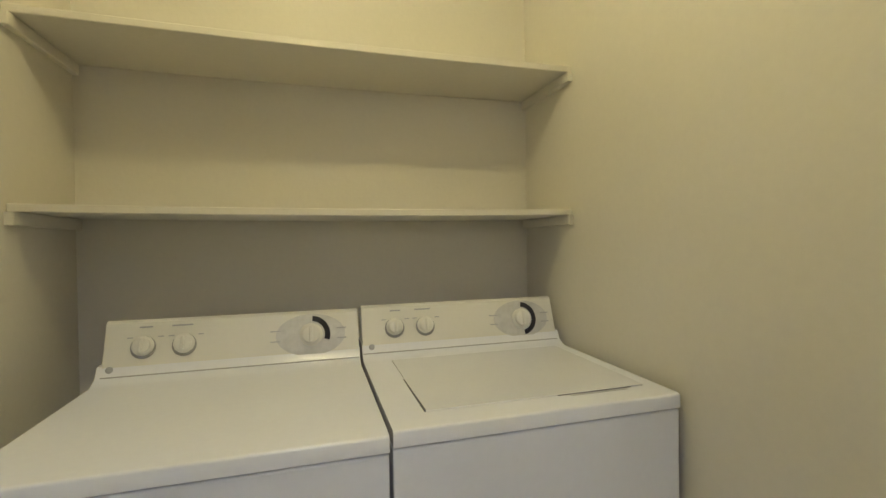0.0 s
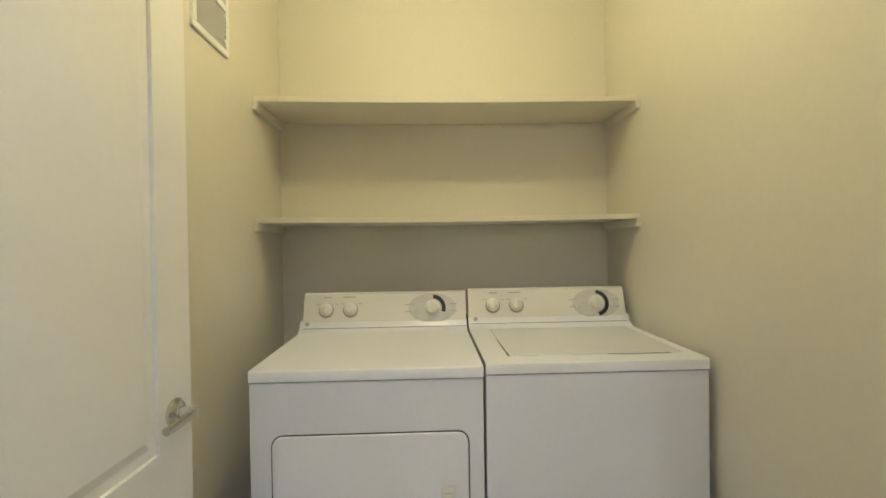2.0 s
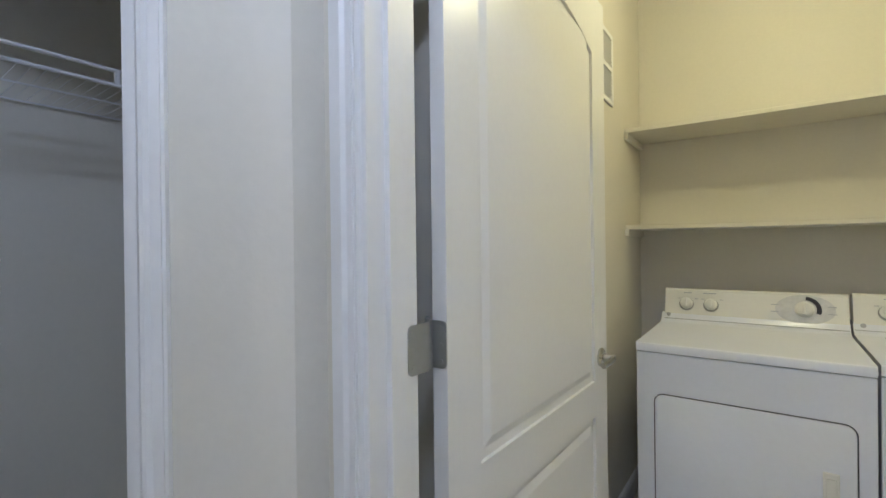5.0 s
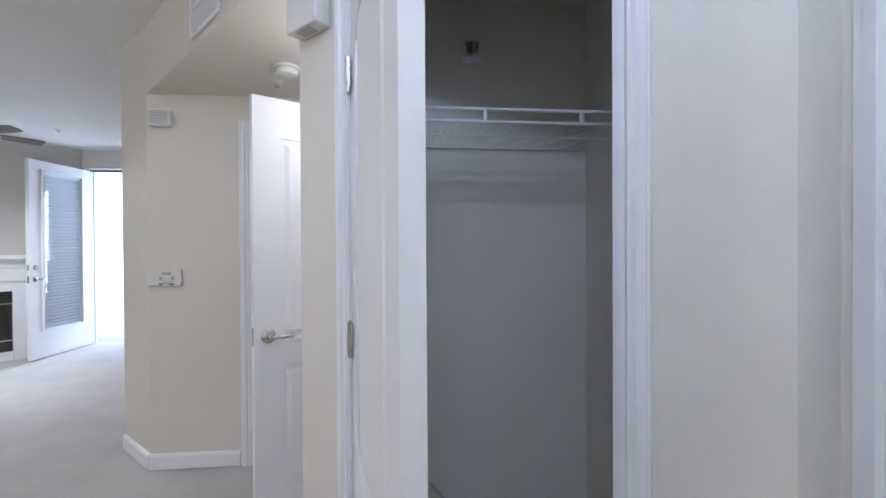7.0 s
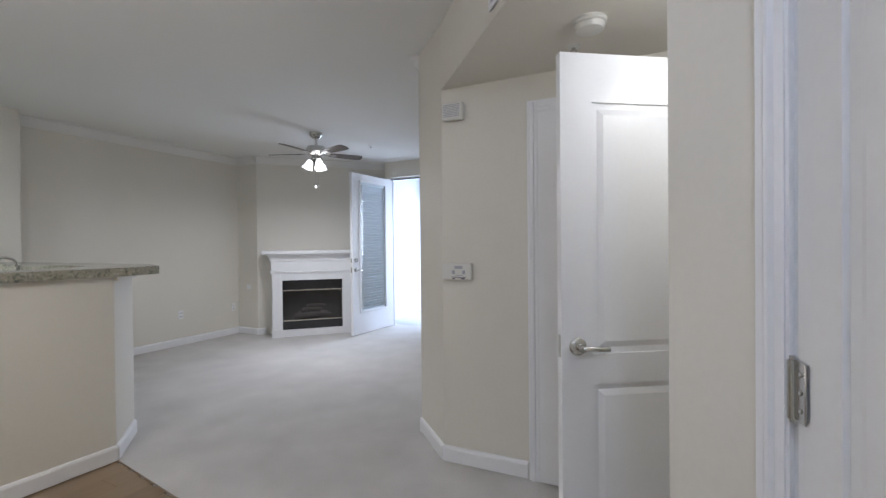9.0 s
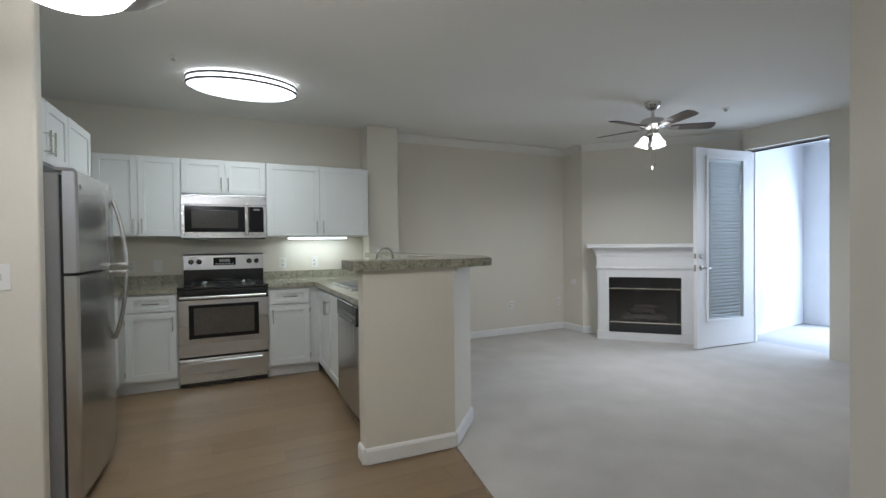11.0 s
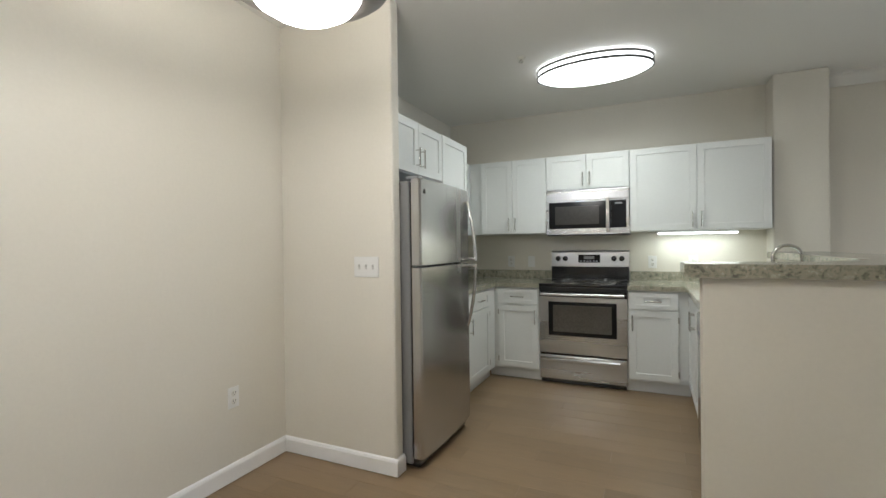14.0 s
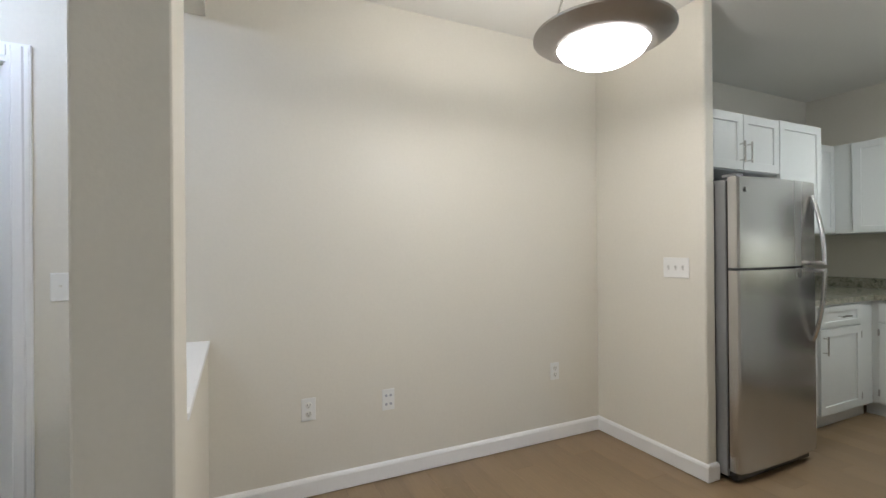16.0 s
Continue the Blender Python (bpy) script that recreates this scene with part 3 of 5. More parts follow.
# patio door, swung wide open beside the fireplace
d = thing("patio_door", "white glazed patio door with a blind behind the glass, open", "door", (-6.775, -5.185, 0.012), -4.3)
W_, HD = 0.955, 2.365
bm = BM()
bx(bm, 0, W_, 0, 0.044, 0, 0.325, 0.002, 1)
bx(bm, 0, W_, 0, 0.044, 2.25, HD, 0.002, 1)
bx(bm, 0, 0.17, 0, 0.044, 0.325, 2.25)
bx(bm, W_ - 0.17, W_, 0, 0.044, 0.325, 2.25)
part("door_frame", bm, TRIM, d)
bm = BM()
for y0, y1 in ((-0.014, 0), (0.044, 0.058)):
    bx(bm, 0.15, W_ - 0.15, y0, y1, 0.305, 0.335, 0.004)
    bx(bm, 0.15, W_ - 0.15, y0, y1, 2.24, 2.27, 0.004)
    bx(bm, 0.15, 0.18, y0, y1, 0.335, 2.24, 0.004)
    bx(bm, W_ - 0.18, W_ - 0.15, y0, y1, 0.335, 2.24, 0.004)
part("glazing_bead", bm, TRIM, d, "raised white glazing frame")
p = part("pane", bx(BM(), 0.1705, W_ - 0.1705, 0.0400, 0.0435, 0.3255, 2.2495), GLASS, d, "clear glass pane")
p.visible_shadow = False
bl = thing("blind", "white horizontal slat blind on the patio door", "blind", (0, 0, 0))
bl.matrix_world = d.matrix_world
bx_h = part("head_rail", bx(BM(), 0.18, W_ - 0.18, 0.008, 0.034, 2.20, 2.24, 0.004), BLIND, bl)
slat = bx(BM(), 0.185, W_ - 0.255, -0.023, 0.023, -0.0012, 0.0012)
sl = part("slat", slat, BLIND, bl)
sl.matrix_local = pose(0, 0.0195, 0.372, 40)
zz = 0.372 + 0.041
while zz < 2.19:
    o = sl.copy()
    scene.collection.objects.link(o)
    o.parent = bl
    o.matrix_local = pose(0, 0.0195, zz, 40 + random.uniform(-3, 3))
    zz += 0.041
part("bottom_rail", bx(BM(), 0.185, W_ - 0.185, 0.013, 0.029, 0.335, 0.348, 0.003), BLIND, bl)
bm = BM()
tube(bm, [(0.20, 0.036, 2.2), (0.20, 0.036, 1.45)], 0.003, 6)
part("wand", bm, BLIND, bl, "thin clear tilt wand")
lever(d, W_ - 0.065, 0.95, 0.0, -1, -1)
lever(d, W_ - 0.065, 0.95, 0.044, -1, 1)
bm = BM()
lathe(bm, [(0.030, 0), (0.030, 0.012), (0.022, 0.02)], (W_ - 0.065, 0.0, 1.09), 20, axis="y")
lathe(bm, [(0.030, 0), (0.030, -0.012), (0.022, -0.02)], (W_ - 0.065, 0.044, 1.09), 20, axis="y")
bx(bm, W_ - 0.0005, W_ + 0.0015, 0.01, 0.034, 1.06, 1.12)
bx(bm, W_ - 0.0005, W_ + 0.0015, 0.01, 0.034, 0.91, 0.99)
part("deadbolt", bm, CHROME, d, "satin nickel deadbolt and latch plates", True)

# ---- patio room beyond the doorway, and the outside ----
bm = BM()
strip_wall(bm, (-6.92, -5.45), (-8.95, -5.72), -0.12, 0, 2.7)
strip_wall(bm, (-8.95, -5.72), (-8.95, -1.60), -0.12, 0, 2.7, [(0.50, 2.3, 0.12, 1.95), (3.20, 4.00, 0.46, 2.42)])
strip_wall(bm, (-8.95, -1.60), (-6.80, -1.60), 0.12, 0, 2.7)
bx(bm, -6.92, -6.80, -2.77, -1.60, 0, 2.7)
bx(bm, -6.92, -6.915, -5.60, -5.17, 0, 2.7)
built("wall_patio", bm, STUCCO, "white textured patio room wall", "wall")
built("ceiling_patio", bx(BM(), -9.07, -6.80, -5.95, -1.48, 2.7, 2.8), STUCCO, "white patio room ceiling", "ceiling")
built("floor_patio", bx(BM(), -9.07, -6.86, -5.95, -1.48, -0.06, -0.006), CONCRETE, "pale grey patio room floor", "floor")
moulding("baseboard_patio", [((-8.94, -5.70), (-6.93, -5.445)), ((-8.94, -1.62), (-8.94, -5.70))], BASE, PRINT, "grey patio room base trim", "baseboard")
t = thing("balcony_railing", "dark metal railing in front of the patio room window", "railing", (-8.78, -2.11, -0.006))
for z in (0.613, 1.075):
    bm = BM()
    tube(bm, [(0, -0.45, z), (0, 0.45, z)], 0.014, 8)
    part("rail", bm, PRINTDARK, t)
for y in (-0.45, 0.45):
    part("post", bx(BM(), -0.015, 0.015, y - 0.015, y + 0.015, 0, 1.09, 0.003), PRINTDARK, t)
built("ground", bx(BM(), -60, -9.07, -60, 60, -3.2, -3.0), CONCRETE, "pale paved ground outside", "ground")

# ---- fixtures on walls and ceilings ----
def dome_light(place, r, lit, label):
    t = thing("ceiling_light", label, "ceiling light", place)
    part("base", lathe(BM(), [(r * 0.9, 0), (r * 0.9, -0.02), (r * 0.8, -0.03)], seg=32), CHROME, t, "satin nickel rim", True)
    part("diffuser", lathe(BM(), [(r * 0.86, -0.02), (r * 0.8, -0.06), (r * 0.55, -0.095), (r * 0.2, -0.11), (0.001, -0.112)], seg=32), lit, t, "frosted glass dome", True).visible_shadow = False
    return t


dome_light((0.06, 0.78, H), 0.15, LIT_LAUNDRY, "small frosted dome light on the laundry ceiling")
dome_light((-0.02, -0.98, H), 0.15, LIT_ENTRY, "small frosted dome light on the entry ceiling")
dome_light((-2.12, -0.98, 2.25), 0.10, LIT_ENTRY, "small frosted dome light in the lowered hall ceiling")


def wall_plate(name, label, category, place, rz, w, h, kind):
    """A cover plate; its face looks along local -y."""
    t = thing(name, label, category, place, rz)
    part("plate", bx(BM(), -w / 2, w / 2, -0.006, 0, -h / 2, h / 2, 0.003), PLATE, t)
    if kind == "switch3":
        for k in (-1, 0, 1):
            bm = BM()
            bx(bm, k * 0.046 - 0.006, k * 0.046 + 0.006, -0.0065, -0.004, -0.014, 0.014)
            bx(bm, k * 0.046 - 0.004, k * 0.046 + 0.004, -0.016, -0.006, 0.001, 0.009, 0.001, 1)
            part("toggle", bm, SHADEDTOGGLE, t)
    elif kind == "switch1":
        bm = BM()
        bx(bm, -0.004, 0.004, -0.018, -0.006, 0.0, 0.009, 0.001, 1)
        part("toggle", bm, BISQUE, t)
    elif kind == "outlet":
        for z in (-0.022, 0.022):
            r = part("receptacle", lathe(BM(), [(0.0165, 0.006), (0.0165, 0.0085), (0.015, 0.0095)], (0, 0, z), 20, axis="y"), BISQUE, t, smooth=True)
            bm = BM()
            bx(bm, -0.008, -0.0055, -0.0100, -0.009, z - 0.001, z + 0.008)
            bx(bm, 0.0055, 0.008, -0.0100, -0.009, z - 0.001, z + 0.008)
            lathe(bm, [(0.0028, 0.009), (0.0028, 0.01)], (0, 0, z - 0.008), 8, axis="y")
            part("slot", bm, PRINTDARK, r)
    elif kind == "jacks":
        for x in (-0.013, 0.013):
            for z in (-0.024, 0.024):
                part("jack", lathe(BM(), [(0.0075, 0.006), (0.0065, 0.011), (0.003, 0.011)], (x, 0, z), 12, axis="y"), PRINT, t, smooth=True)
    return t


wall_plate("light_switch", "white three-toggle light switch plate", "light switch", (0.06, -4.386, 1.16), 180, 0.165, 0.117, "switch3")
wall_plate("light_switch", "white single light switch by the entry door", "light switch", (0.685, -1.395, 1.132), -90, 0.075, 0.12, "switch1")
wall_plate("outlet", "white duplex wall outlet on the dining wall", "outlet", (0.685, -2.406, 0.452), -90, 0.072, 0.118, "outlet")
wall_plate("jack_plate", "white plate with four cable jacks", "wall plate", (0.685, -2.838, 0.440), -90, 0.072, 0.118, "jacks")
wall_plate("outlet", "white duplex outlet in the dining corner", "outlet", (0.685, -4.000, 0.457), -90, 0.07, 0.115, "outlet")
for x, k in ((-1.424, "outlet"), (-1.768, "outlet"), (-0.025, "outlet"), (-0.248, "switch1")):
    wall_plate("outlet", "white wall outlet above the backsplash", "outlet", (x, -7.02, 1.092), 180, 0.075, 0.118, k)
wall_plate("outlet", "white living room outlet", "outlet", (-5.28, -7.02, 0.41), 180, 0.07, 0.115, "outlet")
wall_plate("jack_plate", "small plate with cable jacks on the living room wall", "wall plate", (-4.45, -7.02, 0.41), 180, 0.07, 0.115, "jacks")
wall_plate("gas_key_plate", "small white plate beside the fireplace", "wall plate", (-5.38, -6.80, 0.71), 90, 0.09, 0.07, "blank")
wall_plate("outlet", "white outlet in the patio room", "outlet", (-7.62, -5.543, 0.30), 172.4, 0.09, 0.12, "outlet")

t = thing("thermostat", "white wall thermostat with a small display", "thermostat", (-3.0, -2.34, 1.105), 90)
part("case", bx(BM(), -0.095, 0.095, -0.026, 0, 0, 0.10, 0.006), BISQUE, t)
part("display", bx(BM(), -0.011, 0.040, -0.0285, -0.024, 0.066, 0.083, 0.001, 1), PRINT, t, "grey display window")
for x in (-0.027, 0.040):
    part("button", bx(BM(), x, x + 0.017, -0.029, -0.025, 0.034, 0.056, 0.003), PRINT, t, "grey rocker button")
for x in (-0.003, 0.017):
    part("button", bx(BM(), x, x + 0.013, -0.029, -0.025, 0.037, 0.053, 0.002), BISQUE, t)
part("lettering", bx(BM(), -0.008, 0.042, -0.0275, -0.025, 0.0245, 0.029), PRINT, t)
part("slot", bx(BM(), -0.032, 0.059, -0.0272, -0.025, 0.014, 0.018), PRINTDARK, t)
for x0, x1 in ((-0.027, -0.009), (0.030, 0.055)):
    part("slot", bx(BM(), x0, x1, -0.0272, -0.025, 0.004, 0.011), PRINTDARK, t)
t = thing("alarm_sounder", "white square fire alarm sounder", "alarm", (-3.0, -2.355, 2.05), 90)
part("case", bx(BM(), -0.065, 0.065, -0.045, 0, 0, 0.105, 0.010), BISQUE, t)
# flat grey strips painted as the shadow lines across the case
for k in range(8):
    part("louvre_shadow", bx(BM(), -0.052, 0.052, -0.0462, -0.043, 0.018 + k * 0.0095, 0.0225 + k * 0.0095), PRINT, t, "grey strip painted as a slot's shadow")
t = thing("door_chime", "white door chime box beside the closet door", "door chime", (-1.57 + 0.085 * S, -1.252 + 0.085 * S, 1.955), 45)
part("case", bx(BM(), -0.07, 0.07, -0.055, 0, 0, 0.17, 0.006), BISQUE, t)
part("grille", bx(BM(), -0.03, 0.03, -0.045, -0.015, -0.002, 0.001), PRINT, t)
t = thing("smoke_detector", "round white smoke detector on the low ceiling", "smoke detector", (-2.52, -1.52, 2.25))
part("base", lathe(BM(), [(0.07, 0), (0.07, -0.012), (0.064, -0.016)], seg=32), BISQUE, t, smooth=True)
part("cap", lathe(BM(), [(0.058, -0.016), (0.062, -0.024), (0.056, -0.042), (0.03, -0.05), (0.001, -0.051)], seg=32), BISQUE, t, smooth=True)


def sprinkler(place, label):
    t = thing("sprinkler", label, "sprinkler", place)
    part("escutcheon", lathe(BM(), [(0.032, 0), (0.030, -0.005), (0.016, -0.010)], seg=24), BISQUE, t, smooth=True)
    part("head", lathe(BM(), [(0.010, -0.008), (0.008, -0.022), (0.017, -0.024), (0.017, -0.027)], seg=16), CHROME, t, smooth=True)


sprinkler((-2.74, -1.62, 2.25), "small recessed ceiling sprinkler")
sprinkler((-0.55, -5.52, H), "small ceiling sprinkler in the kitchen")
sprinkler((-5.55, -4.70, H), "small ceiling sprinkler in the living room")


def grille(name, label, place, rz, w, h, n, group=""):
    t = thing(name, label, "air vent", place, rz)
    bm = BM()
    bx(bm, -w / 2, w / 2, -0.010, 0, 0, 0.022, 0.002, 1), bx(bm, -w / 2, w / 2, -0.010, 0, h - 0.022, h, 0.002, 1)
    bx(bm, -w / 2, -w / 2 + 0.022, -0.010, 0, 0.022, h - 0.022), bx(bm, w / 2 - 0.022, w / 2, -0.010, 0, 0.022, h - 0.022)
    bx(bm, -w / 2 + 0.02, w / 2 - 0.02, -0.010, -0.001, h * 0.47, h * 0.53)
    part("frame", bm, TRIM, t)
    part("backing", bx(BM(), -w / 2 + 0.02, w / 2 - 0.02, -0.0015, -0.0005, 0.02, h - 0.02), PRINT, t)
    first = None
    for k in range(n):
        z = 0.03 + (h - 0.06) * (k + 0.5) / n
        if abs(z - h / 2) < h * 0.04:
            continue
        if first is None:
            first = o = part("slat", bx(BM(), -w / 2 + 0.02, w / 2 - 0.02, -0.008, 0.004, -0.0012, 0.0012), TRIM, t)
        else:
            o = first.copy()
            scene.collection.objects.link(o)
            o.parent = t
        o.matrix_local = pose(0, -0.004, z, -40)


grille("air_vent", "white louvred exhaust vent on the laundry wall", (-0.677, 1.135, 1.907), 90, 0.242, 0.32, 16)
fx = math.degrees(math.atan2(1.252 - 2.44, 1.57 - 3.0)) + 180
grille("air_vent", "white return air grille above the small hall", (-2.20 + 0.0, -1.775 - 0.004, 2.285), fx, 0.36, 0.26, 12)

# ---- laundry ----
def dial(parent, x, r):
    """A round control knob standing on the sloped panel."""
    bm = BM()
    lathe(bm, [(r, 0), (r, 0.006), (r * 0.80, 0.010), (r * 0.76, 0.022), (r * 0.6, 0.025)], (x, 0, 0.078), 24, axis="y")
    bx(bm, x - r * 0.16, x + r * 0.16, -0.030, -0.02, 0.078 - r * 0.7, 0.078 + r * 0.7, 0.002, 1)
    return part("knob", bm, BISQUE, parent, "white control knob", True)


def rounded_panel(bm, x0, x1, z0, z1, y0, y1, r):
    """A flat panel with round corners in its outline and a softened front rim."""
    def ring(m, y):
        pts = []
        for cx, cz, q0 in ((x1 - r, z1 - r, 0), (x0 + r, z1 - r, 90), (x0 + r, z0 + r, 180), (x1 - r, z0 + r, 270)):
            pts += [(cx + (r - m) * math.cos(radians(q0 + q)), y, cz + (r - m) * math.sin(radians(q0 + q))) for q in (0, 18, 36, 54, 72, 90)]
        return [bm.verts.new(p) for p in pts]
    soft = min(0.004, (y1 - y0) / 2)
    rings = [ring(0, y1), ring(0, y0 + soft), ring(soft * 0.3, y0 + soft * 0.3), ring(soft, y0)]
    for a, b in zip(rings, rings[1:]):
        for k in range(len(a)):
            j = (k + 1) % len(a)
            bm.faces.new((a[k], a[j], b[j], b[k]))
    bm.faces.new(rings[0]), bm.faces.new(rings[-1])
    bmesh.ops.recalc_face_normals(bm, faces=bm.faces)
    return bm


def laundry_machine(name, label, x, dryer):
    drop = 0.016 if dryer else 0.009
    t = thing(name, label, name, (x, 1.0, -drop))
    w, dep = 0.687 if dryer else 0.680, 0.66
    bm = BM()
    bx(bm, 0, w, 0.003, dep, 0.02, 0.8765, 0.004)
    bx(bm, 0.02, w - 0.02, 0.05, dep - 0.02, drop, 0.04)
    part("body", bm, ENAMEL, t)
    bm = BM()
    side_prism(bm, [(0.0, 0.881), (0.0, 0.908), (0.002, 0.912), (0.006, 0.914), (0.50, 0.920), (0.53, 0.935), (0.545, 0.965), (dep, 0.965), (dep, 0.880)], 0, w)
    part("top", bm, ENAMEL, t, smooth=True)
    if dryer:
        dr = part("door", rounded_panel(BM(), 0.066, 0.639, 0.151, 0.721, -0.006, 0.004, 0.030), ENAMEL, t, "white dryer door with rounded corners", True)
        part("door_seam", rounded_panel(BM(), 0.0618, 0.6432, 0.1468, 0.7252, 0.0012, 0.0027, 0.035), PRINTDARK, t)
        bm = BM()
        bx(bm, 0.556, 0.597, -0.012, -0.005, 0.45, 0.565, 0.003)
        bx(bm, 0.563, 0.590, -0.018, -0.010, 0.468, 0.547, 0.003)
        part("pull", bm, BISQUE, dr, "off-white door pull")
    else:
        bm = BM()
        bx(bm, 0.083, w - 0.04, 0.074, 0.49, 0.9175, 0.9205, 0.0012, 1)
        bmesh.ops.rotate(bm, verts=bm.verts, cent=(0, 0.28, 0.918), matrix=Matrix.Rotation(0.0122, 3, "X"))
        lid = part("lid", bm, ENAMEL, t, "white top-loading lid", True)
        bm = BM()
        bx(bm, 0.0805, 0.0835, 0.075, 0.30, 0.9145, 0.9195)
        part("lid_seam", bm, PRINTDARK, t)
        part("lid_front_seam", bx(BM(), 0.40, 0.60, 0.0722, 0.0745, 0.9135, 0.9165), PRINTDARK, t)
        # flat grey strip stands in for the shade in the finger recess
        bm = BM()
        bx(bm, 0.43, 0.585, 0.062, 0.0722, 0.9145, 0.9156, 0.0003, 1)
        part("lid_recess_shade", bm, PRINT, lid, "grey strip painted as the shade of the lid's finger recess")
    # sloped control panel
    ends = (0.012, w - 0.002) if dryer else (0.003, w - 0.010)
    bm = BM()
    side_prism(bm, [(0, 0), (0.004, 0.142), (0.014, 0.152), (0.075, 0.152), (0.085, 0.0)], *ends)
    pan = part("control_panel", bm, BISQUE, t, "off-white sloped control panel", True)
    pan.matrix_local = pose(0, 0.535, 0.936, -16)
    part("panel_seam", bx(BM(), *ends, 0.530, 0.540, 0.936, 0.939), PRINT, t)
    bm = BM()
    cx = 0.545
    lathe(bm, [(0.10, 0.0005), (0.10, 0.0012)], (cx, 0.001, 0.078), 40, sx=1.0, sy=0.62, axis="y")
    part("print", bm, DIALPRINT, pan, "pale grey printed dial ring")
    bm = BM()
    n = 14
    arc0, arc1 = (-20, 85) if dryer else (-80, 85)
    ring = [(math.radians(arc0 + (arc1 - arc0) * k / n)) for k in range(n + 1)]
    for a, b in zip(ring, ring[1:]):
        vs = [bm.verts.new((cx + r * math.cos(q), -0.0016, 0.078 + r * math.sin(q))) for r, q in ((0.040, a), (0.056, a), (0.056, b), (0.040, b))]
        bm.faces.new(vs)
    bmesh.ops.solidify(bm, geom=bm.faces[:], thickness=0.001)
    part("cycle_print", bm, PRINTDARK, pan, "dark printed cycle scale")
    dial(pan, cx, 0.034)
    for kx in (0.105, 0.205):
        # skirt ring whose grey also carries the knob's shadow
        bm = BM()
        lathe(bm, [(0.031, 0.0005), (0.031, 0.003), (0.029, 0.004)], (kx, 0.001, 0.074), 28, axis="y")
        part("print", bm, SHADEDRING, pan)
        dial(pan, kx, 0.027)
        part("lettering", bx(BM(), kx - 0.012 - (0.02 if kx > 0.15 else 0), kx + 0.02, -0.0012, 0.001, 0.127, 0.131), PRINT, pan, "unreadable grey lettering")
        for q in (-0.04, 0.034):
            part("lettering", bx(BM(), kx + q, kx + q + 0.014, -0.0010, 0.001, 0.100, 0.1025), PRINT, pan)
    for q in (-0.115, 0.075):
        for z in (0.092, 0.062):
            part("lettering", bx(BM(), cx + q, cx + q + 0.028, -0.0026, 0.001, z, z + 0.0025), PRINT, pan)
    part("badge", lathe(BM(), [(0.009, 0), (0.009, 0.003), (0.007, 0.004)], (0.030, 0.001, 0.020), 20, axis="y"), PRINT, pan, "small round grey badge", True)
    return t


laundry_machine("dryer", "white electric dryer with a front door, beside the washer", -0.524, True)
laundry_machine("washing_machine", "white top-loading washing machine against the wall", 0.170, False)
for z in (1.355, 1.834):
    t = thing("shelf", "cream painted board shelf on wall cleats", "shelf", (-0.677, 1.480, z), group="laundry shelves")
    bm = BM()
    bx(bm, 0.002, 1.549, 0, 0.333, 0, 0.020, 0.002, 1)
    bmesh.ops.subdivide_edges(bm, edges=[e for e in bm.edges if e.calc_length() > 1], cuts=8)
    for v in bm.verts:
        v.co.z -= 0.006 * (1 - ((v.co.x - 0.775) / 0.775) ** 2)
    part("board", bm, PAINT, t)
    for x0 in (0.001, 1.531):
        part("cleat", bx(BM(), x0, x0 + 0.019, -0.010, 0.332, -0.034, -0.001, 0.002, 1), PAINT, t)

# ---- hall closet ----
t = thing("wire_shelf", "white vinyl-coated wire closet shelf", "wire shelf", (-1.75, -0.27, 1.710))
bm = BM()
for z in (0.014, -0.022):
    tube(bm, [(0.332, -0.74, z), (0.332, -0.002, z)], 0.0050, 8)
part("front_rail", bm, WIRE, t, smooth=True)
bm = BM()
for x in (0.01, 0.18):
    tube(bm, [(x, -0.70, -0.025), (x, -0.002, -0.025)], 0.0026, 6)
part("rear_rail", bm, WIRE, t)
for y in (-0.157, -0.440, -0.72):
    part("lip_post", bx(BM(), 0.328, 0.336, y - 0.006, y + 0.006, -0.022, 0.014, 0.002, 1), WIRE, t)
bm = BM()
y = -0.72
while y < -0.01:
    tube(bm, [(0.008, y, -0.020), (0.331, y, -0.020)], 0.0006, 5)
    y += 0.0254
tagged(part("wire_deck", bm, WIRE, t), kind="stuff")
part("end_bracket", bx(BM(), 0.285, 0.345, -0.022, -0.001, -0.034, 0.024, 0.004), WIRE, t)
bm = BM()
tube(bm, [(0.345, -0.632, -0.025), (0.006, -0.632, -0.222)], 0.006, 8)
part("brace", bm, WIRE, t, "slanted white support brace")
t = thing("wall_sprinkler", "side-wall sprinkler head in a wire guard", "sprinkler", (-1.75, -0.695, 1.985))
part("plate", bx(BM(), 0, 0.012, -0.035, 0.035, 0.0, 0.025, 0.003), WIRE, t)
part("head", lathe(BM(), [(0.016, 0), (0.016, 0.03), (0.022, 0.032), (0.022, 0.036)], (0.0, 0, 0.044), 16, axis="x"), CHROME, t, smooth=True)
for y in (-0.020, 0, 0.020):
    bm = BM()
    tube(bm, [(0.0, y, 0.066), (0.040, y, 0.062), (0.045, y, 0.044), (0.040, y, 0.024), (0.0, y, 0.020)], 0.0026, 6)
    part("guard_wire", bm, DARKSTEEL, t)
t = thing("strike_plate", "satin nickel strike plate on the closet jamb", "strike plate", (CR[0] - 0.0125 * S, CR[1] - 0.0125 * S, 0.90), 45)
part("plate", bx(BM(), -0.0022, 0, 0.005, 0.032, 0, 0.065, 0.0006, 1), CHROME, t)

